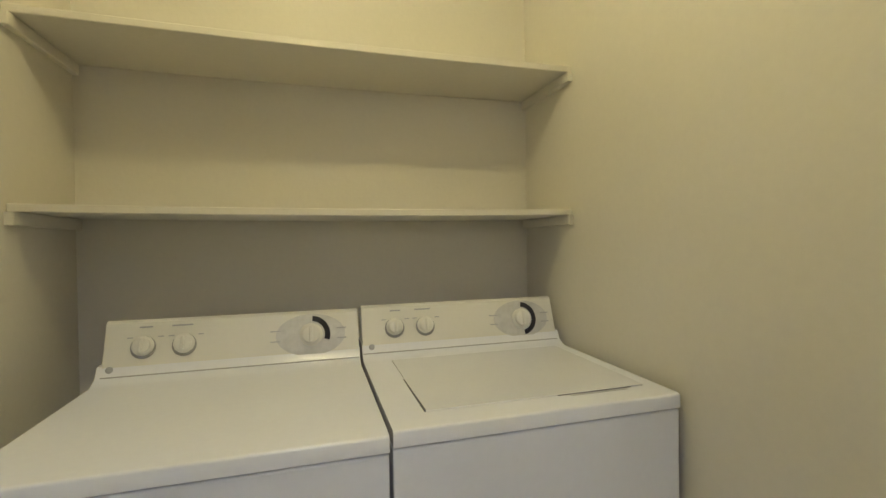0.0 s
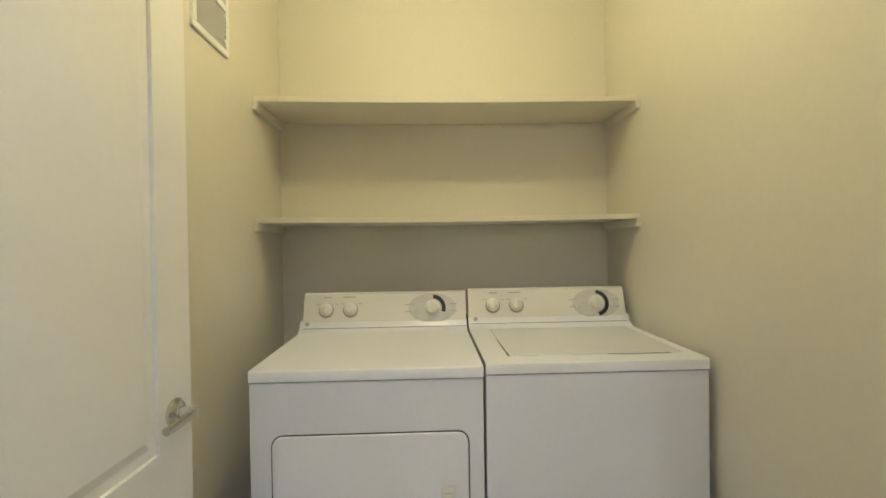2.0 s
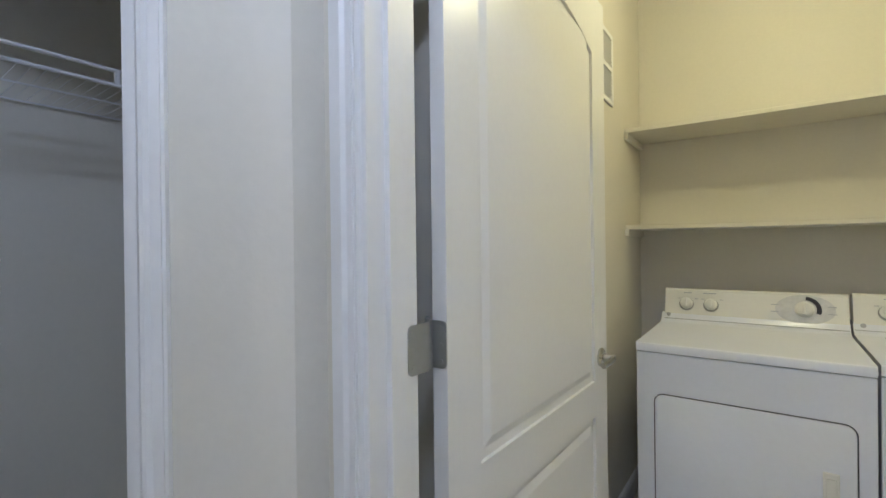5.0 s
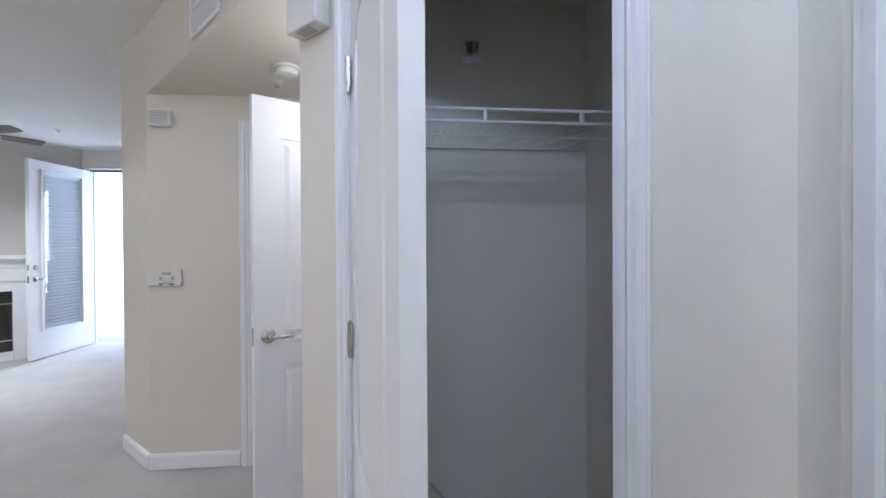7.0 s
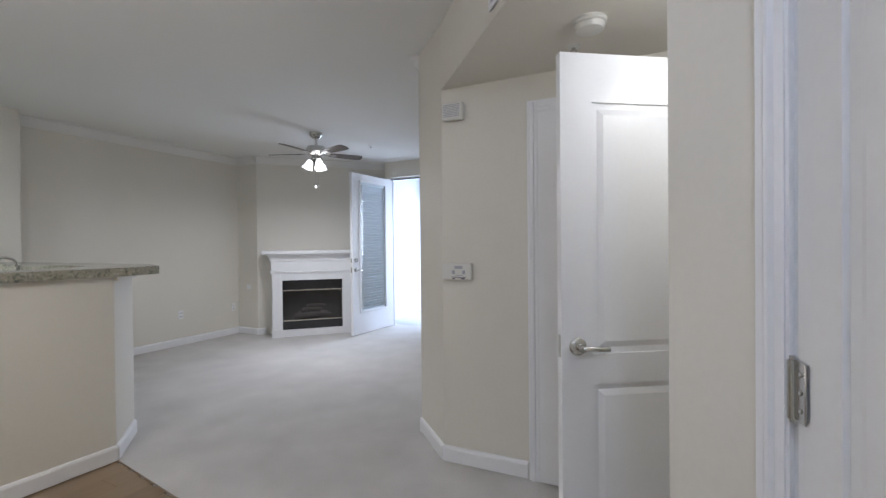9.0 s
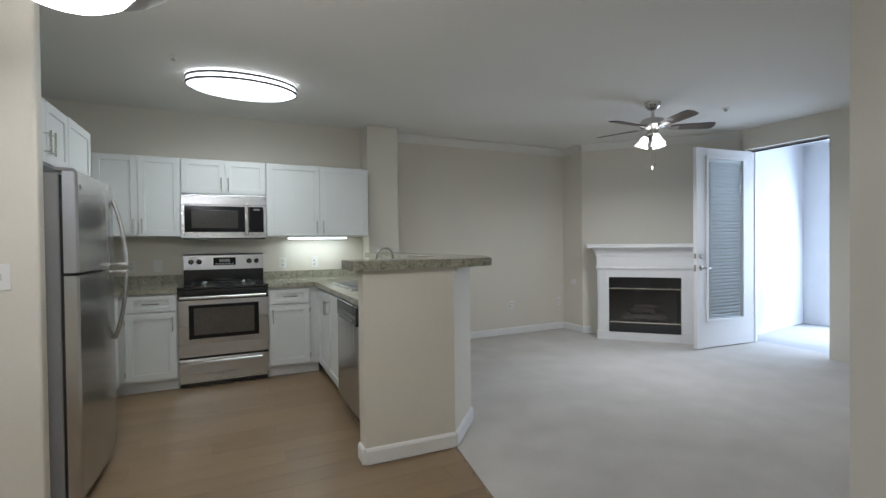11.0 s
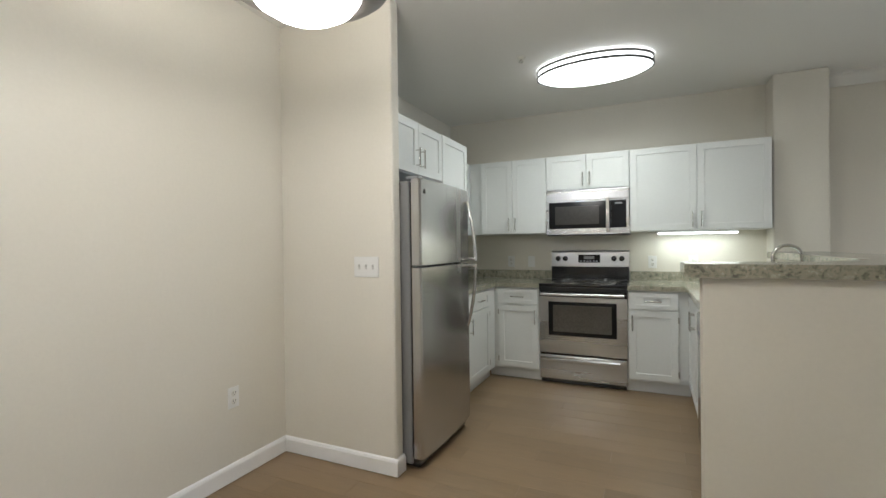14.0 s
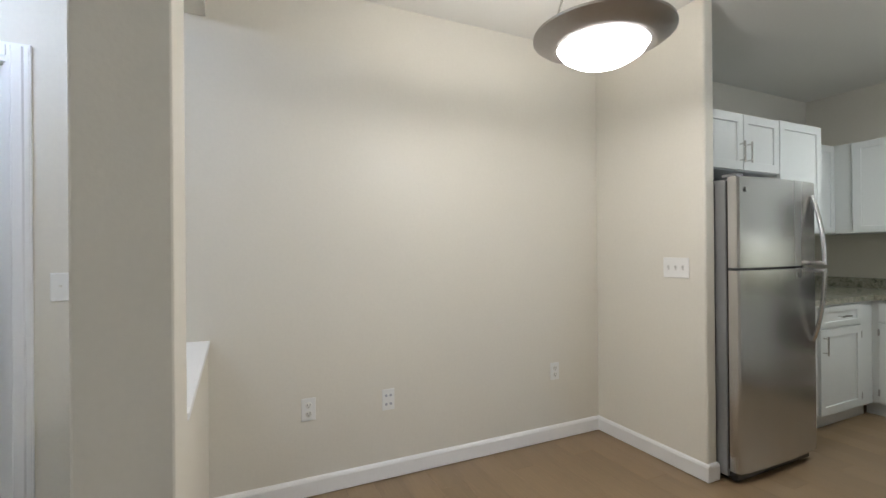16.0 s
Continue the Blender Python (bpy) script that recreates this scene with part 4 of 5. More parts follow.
# ---- kitchen cabinets ----
def bar_handle(parent, x, z, length, upright=True, y=-0.02):
    bm = BM()
    if upright:
        tube(bm, [(x, y - 0.030, z - length / 2), (x, y - 0.030, z + length / 2)], 0.0055, 10)
        for q in (-0.38, 0.38):
            tube(bm, [(x, y, z + q * length), (x, y - 0.030, z + q * length)], 0.0042, 8)
    else:
        tube(bm, [(x - length / 2, y - 0.030, z), (x + length / 2, y - 0.030, z)], 0.0055, 10)
        for q in (-0.38, 0.38):
            tube(bm, [(x + q * length, y, z), (x + q * length, y - 0.030, z)], 0.0042, 8)
    return part("handle", bm, CHROME, parent, "satin nickel bar handle", True)


def shaker(parent, name, x0, x1, z0, z1, rail=0.055):
    g = 0.0016
    x0, x1, z0, z1 = x0 + g, x1 - g, z0 + g, z1 - g
    bm = BM()
    r = min(rail, (z1 - z0) * 0.27)
    rings = []
    for mx, mz, y in ((0, 0, -0.001), (0, 0, -0.020), (rail, r, -0.020), (rail, r, -0.011)):
        rings.append([bm.verts.new(v) for v in ((x0 + mx, y, z0 + mz), (x1 - mx, y, z0 + mz), (x1 - mx, y, z1 - mz), (x0 + mx, y, z1 - mz))])
    for a, b in zip(rings, rings[1:]):
        for k in range(4):
            bm.faces.new((a[k], a[(k + 1) % 4], b[(k + 1) % 4], b[k]))
    bm.faces.new(rings[3]), bm.faces.new(rings[0])
    bmesh.ops.recalc_face_normals(bm, faces=bm.faces)
    edge = [e for e in bm.edges if len({v for v in e.verts} & set(rings[1])) == 2 or len({v for v in e.verts} & set(rings[2])) == 2]
    bmesh.ops.bevel(bm, geom=edge, offset=0.0016, segments=1, affect="EDGES")
    return part(name, bm, CAB, parent)


def cabinet(name, label, place, rz, w, dep, z0, z1, fronts, kick=False, group=""):
    """fronts: (kind, x0, x1, z0, z1, handle x or None, handle z)"""
    t = thing(name, label, "cabinet", place, rz, group)
    bm = BM()
    bx(bm, 0.0, w, 0.0, dep, z0, z1, 0.001, 1)
    part("body", bm, CAB, t)
    if kick:
        part("toe_kick", bx(BM(), -0.058, w, 0.055, 0.075, 0.0, z0 - 0.001), CAB, t)
    for kind, x0, x1, a, b, hx, hz in fronts:
        f = shaker(t, kind, x0, x1, a, b)
        if hx is not None:
            bar_handle(f, hx, hz, 0.13, kind != "drawer")
        if kick and kind == "door":
            side = x0 if hx and hx > (x0 + x1) / 2 else x1
            for z in (a + 0.07, b - 0.07):
                part("hinge", bx(BM(), side - 0.006, side + 0.006, -0.022, -0.002, z - 0.025, z + 0.025, 0.002, 1), DARKSTEEL, f, "small dark cabinet hinge")
    return t


YB, YU = -6.40, -6.68
cabinet("base_cabinet", "white shaker base cabinet with drawer, beside the range", (-0.03, YB, 0), 180, 0.436, 0.61, 0.10, 0.87,
        [("drawer", 0.045, 0.428, 0.715, 0.858, 0.236, 0.786), ("door", 0.045, 0.428, 0.118, 0.705, 0.400, 0.60)], True, "base cabinets")
cabinet("base_cabinet", "white shaker base cabinet with drawer, beside the range", (-1.226, YB, 0), 180, 0.474, 0.61, 0.10, 0.87,
        [("drawer", 0.008, 0.385, 0.715, 0.858, 0.196, 0.786), ("door", 0.008, 0.385, 0.118, 0.705, 0.036, 0.60)], True, "base cabinets")
cabinet("base_cabinet", "white shaker corner base cabinet beside the refrigerator", (-0.03, -5.26, 0), -90, 1.14, 0.68, 0.10, 0.87,
        [("drawer", 0.40, 0.94, 0.715, 0.858, 0.67, 0.786), ("door", 0.40, 0.94, 0.118, 0.705, 0.43, 0.60)], True, "base cabinets")
cabinet("sink_cabinet", "white shaker sink base cabinet", (-1.70, -6.385, 0), 90, 1.07, 0.60, 0.10, 0.87,
        [("door", 0.06, 0.56, 0.118, 0.855, 0.525, 0.72), ("door", 0.56, 1.06, 0.118, 0.855, 0.595, 0.72)], True, "base cabinets")
cabinet("wall_cabinet", "white shaker wall cabinet with two doors", (0.33, YU, 0), 180, 0.814, 0.335, 1.38, 2.125,
        [("door", 0.14, 0.475, 1.383, 2.122, 0.443, 1.475), ("door", 0.475, 0.812, 1.383, 2.122, 0.507, 1.475)], group="wall cabinets")
cabinet("wall_cabinet", "white shaker wall cabinet above the microwave", (-0.486, YU, 0), 180, 0.752, 0.335, 1.79, 2.125,
        [("door", 0.003, 0.376, 1.793, 2.122, 0.345, 1.885), ("door", 0.376, 0.749, 1.793, 2.122, 0.407, 1.885)], group="wall cabinets")
cabinet("wall_cabinet", "wide white shaker wall cabinet with two doors", (-1.240, YU, 0), 180, 1.066, 0.335, 1.38, 2.125,
        [("door", 0.003, 0.531, 1.383, 2.122, 0.497, 1.475), ("door", 0.531, 1.063, 1.383, 2.122, 0.565, 1.475)], group="wall cabinets")
cabinet("wall_cabinet", "white shaker cabinet above the refrigerator", (0.02, -4.468, 0), -90, 0.832, 0.635, 1.745, 2.105,
        [("door", 0.02, 0.455, 1.75, 2.10, 0.42, 1.86), ("door", 0.455, 0.83, 1.75, 2.10, 0.49, 1.86)], group="wall cabinets")
cabinet("wall_cabinet", "tall white shaker cabinet beside the refrigerator cabinet", (0.02, -5.302, 0), -90, 0.50, 0.635, 1.40, 2.11,
        [("door", 0.003, 0.497, 1.403, 2.107, None, 0)], group="wall cabinets")
cabinet("wall_cabinet", "white shaker corner wall cabinet", (0.332, -5.804, 0), -90, 1.21, 0.325, 1.38, 2.125,
        [("door", 0.02, 0.42, 1.383, 2.122, None, 0), ("door", 0.42, 0.87, 1.383, 2.122, None, 0)], group="wall cabinets")

# worktops
def slab(name, label, polys, z0, z1, mat=GRANITE):
    bm = BM()
    for p in polys:
        prism(bm, p, z0, z1)
    bmesh.ops.bevel(bm, geom=[e for e in bm.edges if abs(e.verts[0].co.z - e.verts[1].co.z) < 1e-5 and e.verts[0].co.z > z1 - 1e-4], offset=0.004, segments=2, affect="EDGES")
    return tagged(part(name, bm, mat), label, "worktop")


slab("worktop", "speckled beige and grey granite corner worktop", [[(0.658, -5.27), (-0.055, -5.27), (-0.055, -6.372), (-0.468, -6.372), (-0.468, -7.018), (0.658, -7.018)]], 0.872, 0.912)
t = slab("worktop", "speckled granite worktop with the sink", [[(-1.224, -6.372), (-1.665, -6.372), (-1.665, -7.018), (-1.224, -7.018)], [(-1.665, -6.15), (-2.345, -6.15), (-2.345, -6.755), (-2.328, -6.765), (-2.328, -7.018), (-1.665, -7.018)],
     [(-1.665, -4.46), (-2.12, -4.44), (-2.345, -4.72), (-2.345, -5.37), (-1.665, -5.37)], [(-1.665, -5.37), (-1.78, -5.37), (-1.78, -6.15), (-1.665, -6.15)], [(-2.22, -5.37), (-2.345, -5.37), (-2.345, -6.15), (-2.22, -6.15)]], 0.872, 0.912)
slab("backsplash", "low speckled granite backsplash", [[(0.658, -6.998), (-0.468, -6.998), (-0.468, -7.019), (0.658, -7.019)]], 0.914, 1.000)
slab("backsplash", "low speckled granite backsplash", [[(-1.224, -6.998), (-2.328, -6.998), (-2.328, -7.019), (-1.224, -7.019)]], 0.914, 1.000)
slab("backsplash", "low speckled granite backsplash on the side wall", [[(0.637, -5.27), (0.658, -5.27), (0.658, -6.996), (0.637, -6.996)]], 0.914, 1.000)
slab("bar_top", "raised speckled granite breakfast bar top", [[(-1.525, -4.275), (-2.25, -4.250), (-2.47, -4.325), (-2.66, -4.72), (-2.66, -6.74), (-2.28, -6.74), (-2.28, -4.80), (-2.05, -4.55), (-1.525, -4.57)]], 1.137, 1.190)

t = thing("sink", "double-bowl stainless steel sink set in the worktop", "sink", (-2.0, -5.76, 0.914))
bm = BM()
for a in ((-0.215, -0.185, -0.385, 0.385), (0.185, 0.215, -0.385, 0.385), (-0.185, 0.185, -0.385, -0.355), (-0.185, 0.185, 0.355, 0.385), (-0.185, 0.185, -0.015, 0.015)):
    bx(bm, a[0], a[1], a[2], a[3], 0, 0.006, 0.002, 1)
part("rim", bm, STEEL_H, t)
for y0, y1 in ((-0.355, -0.015), (0.015, 0.355)):
    bm = BM()
    bx(bm, -0.185, 0.185, y0, y1, -0.17, -0.165), bx(bm, -0.190, -0.185, y0, y1, -0.165, 0), bx(bm, 0.185, 0.190, y0, y1, -0.165, 0)
    bx(bm, -0.185, 0.185, y0 - 0.004, y0, -0.165, 0), bx(bm, -0.185, 0.185, y1, y1 + 0.004, -0.165, 0)
    lathe(bm, [(0.04, -0.164), (0.04, -0.161), (0.03, -0.160)], (0, (y0 + y1) / 2, 0), 20)
    part("bowl", bm, STEEL_H, t)
t = thing("faucet", "arched chrome kitchen faucet with a side lever", "faucet", (-2.26, -5.72, 0.914))
bm = BM()
lathe(bm, [(0.028, 0), (0.028, 0.008), (0.018, 0.016), (0.015, 0.05)], seg=20)
tube(bm, [(0, 0, 0.04), (0, 0, 0.26)] + [(0.075 - 0.075 * math.cos(a), 0, 0.26 + 0.075 * math.sin(a)) for a in (math.pi * k / 12 for k in range(1, 13))] + [(0.15, 0, 0.20)], 0.011, 12)
part("spout", bm, CHROME, t, smooth=True)
bm = BM()
tube(bm, [(0, -0.016, 0.05), (0, -0.05, 0.065), (0, -0.10, 0.085)], 0.006, 8)
part("lever", bm, CHROME, t, smooth=True)

t = thing("under_cabinet_light", "lit white fluorescent strip light under the cabinet", "strip light", (-1.78, -6.85, 1.351))
part("housing", bx(BM(), -0.32, 0.32, -0.05, 0.05, 0.015, 0.029, 0.003), TRIM, t)
part("diffuser", bx(BM(), -0.31, 0.31, -0.045, 0.045, 0.0, 0.0148, 0.006), LIT_TUBE, t, "glowing diffuser")

# ---- range ----
t = thing("range", "stainless steel electric range with a black cooktop", "range", (-0.470, -6.42, 0), 180)
w = 0.752
part("body", bx(BM(), 0.004, w - 0.004, 0.03, 0.58, 0.04, 0.885, 0.002, 1), GREYSIDE, t)
for x in (0.04, w - 0.07):
    part("foot", bx(BM(), x, x + 0.03, 0.06, 0.09, 0, 0.042), BLACK, t)
part("toe_panel", bx(BM(), 0.01, w - 0.01, -0.016, 0.03, 0.012, 0.043), BLACK, t, "black toe panel")
# solid black strip put where the gap would only be in shade
part("door_gap_shade", bx(BM(), 0.003, w - 0.003, -0.024, 0.03, 0.2622, 0.288), BLACK, t, "black strip in place of the gap's shade under the oven door")
bm = BM()
bx(bm, 0.0, w, -0.036, 0.04, 0.045, 0.262, 0.006)
dr = part("drawer", bm, STEEL_H, t, "stainless storage drawer")
bm = BM()
side_prism(bm, [(-0.046, 0.200), (-0.050, 0.208), (-0.048, 0.230), (-0.035, 0.238), (-0.035, 0.210)], 0.06, w - 0.06)
part("drawer_lip", bm, STEEL_H, dr, smooth=True)
bm = BM()
for a in ((0.0, 0.085, 0.286, 0.795), (w - 0.085, w, 0.286, 0.795), (0.085, w - 0.085, 0.286, 0.447), (0.085, w - 0.085, 0.752, 0.795)):
    bx(bm, a[0], a[1], -0.042, 0.02, a[2], a[3])
dr = part("oven_door", bm, STEEL_H, t, "stainless oven door")
part("window_frame", bx(BM(), 0.083, w - 0.083, -0.044, -0.030, 0.445, 0.754, 0.004), BLACKGLASS, dr, "black glass border")
part("window", bx(BM(), 0.124, w - 0.124, -0.0455, -0.040, 0.480, 0.724, 0.003), OVENGLASS, dr, "tinted oven window")
bm = BM()
tube(bm, [(0.02, -0.085, 0.822), (w - 0.02, -0.085, 0.822)], 0.014, 14)
for x in (0.035, w - 0.035):
    tube(bm, [(x, -0.085, 0.822), (x, -0.030, 0.815)], 0.012, 10)
part("door_handle", bm, STEEL_H, dr, "stainless bar handle", True)
part("door_top", bx(BM(), 0.0, w, -0.040, 0.02, 0.797, 0.838, 0.003), BLACK, dr)
part("front_rail", bx(BM(), 0.0, w, -0.050, 0.04, 0.842, 0.890, 0.008), BLACK, t)
part("cooktop", bx(BM(), -0.004, w + 0.004, -0.050, 0.575, 0.891, 0.916, 0.006), BLACK, t, "black enamel cooktop")
for x, y, r in ((0.20, 0.10, 0.10), (0.55, 0.10, 0.078), (0.20, 0.36, 0.078), (0.55, 0.36, 0.10)):
    b = part("drip_bowl", lathe(BM(), [(r + 0.018, 0.916), (r + 0.018, 0.920), (r + 0.008, 0.922), (r * 0.7, 0.9165)], (x, y, 0), 32), CHROME, t, "chrome drip bowl", True)
    bm = BM()
    pts = [(x + (r - 0.011 * k / 16) * math.cos(2 * math.pi * k / 16), y + (r - 0.011 * k / 16) * math.sin(2 * math.pi * k / 16), 0.929) for k in range(0, int(16 * r / 0.016))]
    tube(bm, pts, 0.0042, 6)
    part("coil", bm, BLACK, b, "black coil element", True)
bm = BM()
side_prism(bm, [(0.535, 0.917), (0.545, 1.19), (0.56, 1.205), (0.60, 1.205), (0.60, 0.917)], 0.002, w - 0.002)
bg = part("backguard", bm, STEEL_H, t, "stainless control backguard", True)
part("lower_panel", bx(BM(), 0.004, w - 0.004, 0.522, 0.540, 0.917, 1.045, 0.004), BLACK, t)
part("clock", bx(BM(), w / 2 - 0.105, w / 2 + 0.105, 0.536, 0.545, 1.085, 1.165, 0.004), BLACKGLASS, bg, "black clock display")
part("display", bx(BM(), w / 2 - 0.05, w / 2 + 0.05, 0.5345, 0.5375, 1.12, 1.15, 0.001, 1), GREYSIDE, bg)
for k in range(6):
    part("button", bx(BM(), w / 2 - 0.085 + k * 0.03, w / 2 - 0.067 + k * 0.03, 0.5335, 0.538, 1.095, 1.105, 0.001, 1), PRINT, bg)
for x in (0.070, 0.142, w - 0.142, w - 0.070):
    bm = BM()
    lathe(bm, [(0.026, 0), (0.026, 0.006), (0.021, 0.010), (0.019, 0.028), (0.012, 0.03)], (x, 0.541, 1.125), 20, axis="y")
    part("knob", bm, BLACK, bg, "black burner knob", True)

# ---- microwave ----
t = thing("microwave", "stainless steel over-the-range microwave oven", "microwave", (-0.486, -6.655, 1.365), 180)
w = 0.750
part("body", bx(BM(), 0, w, 0.02, 0.36, 0.0, 0.42, 0.003, 1), GREYSIDE, t)
part("vent_strip", bx(BM(), 0, w, -0.004, 0.02, 0.322, 0.42, 0.005), STEEL_H, t, "stainless top strip")
part("vent_slot", bx(BM(), 0.004, w - 0.004, 0.0, 0.02, 0.3195, 0.3222), BLACK, t)
bm = BM()
for a in ((0.0, 0.028, 0.0, 0.319), (0.028, 0.590, 0.0, 0.056), (0.028, 0.590, 0.308, 0.319)):
    bx(bm, a[0], a[1], -0.006, 0.02, a[2], a[3])
d = part("door", bm, STEEL_H, t, "stainless framed door")
part("window_frame", bx(BM(), 0.0265, 0.590, -0.0075, 0.01, 0.0545, 0.3095, 0.003), BLACKGLASS, d, "black glass border")
part("window", bx(BM(), 0.085, 0.490, -0.009, 0.0, 0.092, 0.268, 0.004), MICROGLASS, d, "dark mesh window")
bm = BM()
bx(bm, 0.550, 0.582, -0.050, -0.034, 0.020, 0.335, 0.007, 3)
for z in (0.035, 0.300):
    bx(bm, 0.556, 0.576, -0.036, -0.006, z, z + 0.020, 0.003)
part("handle", bm, CHROME, d, "broad chrome handle", True)
bm = BM()
for a in ((0.592, w, 0.0, 0.056), (0.592, w, 0.308, 0.319), (w - 0.026, w, 0.056, 0.308)):
    bx(bm, a[0], a[1], -0.006, 0.02, a[2], a[3])
cp = part("control_panel", bm, STEEL_H, t)
part("keypad", bx(BM(), 0.592, w - 0.0245, -0.0075, 0.0, 0.0545, 0.3095, 0.003), BLACKGLASS, cp, "black keypad")
part("display", bx(BM(), 0.630, 0.690, -0.0085, -0.004, 0.272, 0.288, 0.001, 1), GREYSIDE, cp)
part("bottom_vent", bx(BM(), 0.01, w - 0.01, 0.004, 0.30, -0.012, -0.0002, 0.003), BLACK, t, "black underside vent")
part("badge", lathe(BM(), [(0.010, 0), (0.010, 0.003)], (0.022, -0.006, 0.030), 16, axis="y"), PRINT, d, "small round badge")

# ---- refrigerator ----
t = thing("refrigerator", "stainless steel top-freezer refrigerator beside the wall stub", "refrigerator", (-0.25, -4.482, 0), -90)
w = 0.728
part("body", bx(BM(), 0.003, w - 0.003, 0.085, 0.78, 0.03, 1.645, 0.006), GREYSIDE, t, "dark grey cabinet sides")
part("gasket", bx(BM(), 0.012, w - 0.012, 0.070, 0.086, 0.07, 1.635), BLACK, t)
part("toe_grille", bx(BM(), 0.02, w - 0.02, 0.045, 0.09, 0.012, 0.062, 0.004), BLACK, t)
for z0, z1, nm in ((0.068, 1.150, "lower_door"), (1.165, 1.655, "freezer_door")):
    bm = BM()
    n = 12
    prof = [(0.0, 0.070), (0.0, 0.022), (0.010, 0.012)] + [(0.01 + (w - 0.02) * k / n, 0.012 - 0.012 * math.sin(math.pi * k / n)) for k in range(1, n)] + [(w - 0.010, 0.012), (w, 0.022), (w, 0.070)]
    prism(bm, prof, z0, z1)
    bmesh.ops.bevel(bm, geom=[e for e in bm.edges if abs(e.verts[0].co.z - e.verts[1].co.z) < 1e-5 and e.verts[0].co.y < 0.06 and e.verts[1].co.y < 0.06], offset=0.005, segments=2, affect="EDGES")
    dd = part(nm, bm, STEEL, t, "brushed stainless door", True)
    bm = BM()
    hz0, hz1 = ((0.72, 1.146) if nm == "lower_door" else (1.169, 1.575))
    pts = []
    for k in range(15):
        q = k / 14
        far = q if nm == "lower_door" else 1 - q
        pts.append((w - 0.050 - 0.012 * math.sin(math.pi * far / 2), 0.006 - 0.068 * math.sin(math.pi * far / 2) ** 0.8, hz0 + (hz1 - hz0) * q))
    tube(bm, pts, 0.0115, 12)
    zc = hz1 - 0.012 if nm == "lower_door" else hz0 + 0.012
    bx(bm, w - 0.076, w - 0.048, -0.066, 0.006, zc - 0.009, zc + 0.009, 0.003)
    part("handle", bm, STEEL, dd, "curved stainless handle", True)
part("hinge_cover", bx(BM(), 0.01, 0.07, 0.03, 0.11, 1.656, 1.672, 0.004), GREYSIDE, t)
part("badge", lathe(BM(), [(0.014, 0), (0.014, 0.002)], (0.06, 0.004, 1.585), 18, axis="y"), CHROME, t, "small round badge")
for x in (0.05, w - 0.08):
    part("roller", bx(BM(), x, x + 0.03, 0.10, 0.16, 0.0, 0.032), BLACK, t)

# ---- dishwasher ----
t = thing("dishwasher", "stainless dishwasher with a black control strip", "dishwasher", (-1.672, -5.312, 0), 90)
w = 0.598
part("tub", bx(BM(), 0.003, w - 0.003, 0.02, 0.58, 0.10, 0.868), GREYSIDE, t)
d = part("door", bx(BM(), 0.0, w, -0.018, 0.02, 0.115, 0.735, 0.006), STEEL, t, "brushed stainless door")
c = part("control_panel", bx(BM(), 0.0, w, -0.022, 0.02, 0.740, 0.865, 0.010), BLACK, t, "black control strip")
part("display_strip", bx(BM(), 0.03, w - 0.03, -0.0235, -0.018, 0.775, 0.800, 0.002, 1), GREYSIDE, c)
part("pocket_handle", bx(BM(), 0.10, w - 0.10, -0.028, -0.018, 0.742, 0.762, 0.004), GREYSIDE, c, "dark pocket handle under the control strip")
part("toe_panel", bx(BM(), 0.0, w, 0.05, 0.07, 0.0, 0.112), BLACK, t)
tagged(part("filler_panel", bx(BM(), -1.69, -1.672, -4.71, -4.42, 0.0, 0.870), CAB), "white cabinet end filler beside the dishwasher", "filler panel")

# ---- ceiling lights ----
t = thing("kitchen_ceiling_light", "lit oval ceiling light with two nickel bands", "ceiling light", (-1.02, -5.85, H))
part("pan", lathe(BM(), [(0.37, 0), (0.37, -0.012)], seg=48, sx=1, sy=0.62), CHROME, t)
part("diffuser", lathe(BM(), [(0.395, -0.008), (0.410, -0.014), (0.415, -0.04), (0.415, -0.070), (0.38, -0.088), (0.20, -0.100), (0.001, -0.102)], seg=48, sx=1, sy=0.62), LIT_KITCHEN, t, "glowing white diffuser", True)
for z in (-0.016, -0.060):
    part("band", lathe(BM(), [(0.416, z), (0.426, z), (0.426, z - 0.018), (0.416, z - 0.018)], seg=48, sx=1, sy=0.62, ring_shape=True), BAND, t, "satin nickel band", True)

t = thing("pendant_light", "lit frosted bowl pendant with a wide nickel rim", "pendant light", (-0.515, -3.265, 1.896))
part("bowl", lathe(BM(), [(0.001, 0.032), (0.05, 0.036), (0.10, 0.050), (0.14, 0.075), (0.162, 0.108), (0.166, 0.13), (0.155, 0.132), (0.13, 0.098), (0.08, 0.068), (0.001, 0.056)], seg=40), LIT_BOWL, t, "glowing frosted glass bowl", True).visible_shadow = False
part("rim", lathe(BM(), [(0.158, 0.100), (0.182, 0.101), (0.226, 0.125), (0.243, 0.138), (0.243, 0.146), (0.220, 0.141), (0.163, 0.122)], seg=48, ring_shape=True), DARKSTEEL, t, "brushed nickel rim", True)
for k in range(3):
    a = math.radians(40 + 120 * k)
    c, s_ = math.cos(a), math.sin(a)
    part("screw", lathe(BM(), [(0.008, 0), (0.008, 0.010), (0.004, 0.014)], (0.186 * c, 0.186 * s_, 0.108), 12), CHROME, t, smooth=True)
    bm = BM()
    tube(bm, [(0.19 * c, 0.19 * s_, 0.13), (0.12 * c, 0.12 * s_, 0.37), (0.02 * c, 0.02 * s_, 0.60)], 0.005, 8)
    part("rod", bm, CHROME, t, "slim nickel rod", True)
bm = BM()
tube(bm, [(0, 0, 0.58), (0, 0, 0.74)], 0.010, 10)
part("stem", bm, CHROME, t, smooth=True)
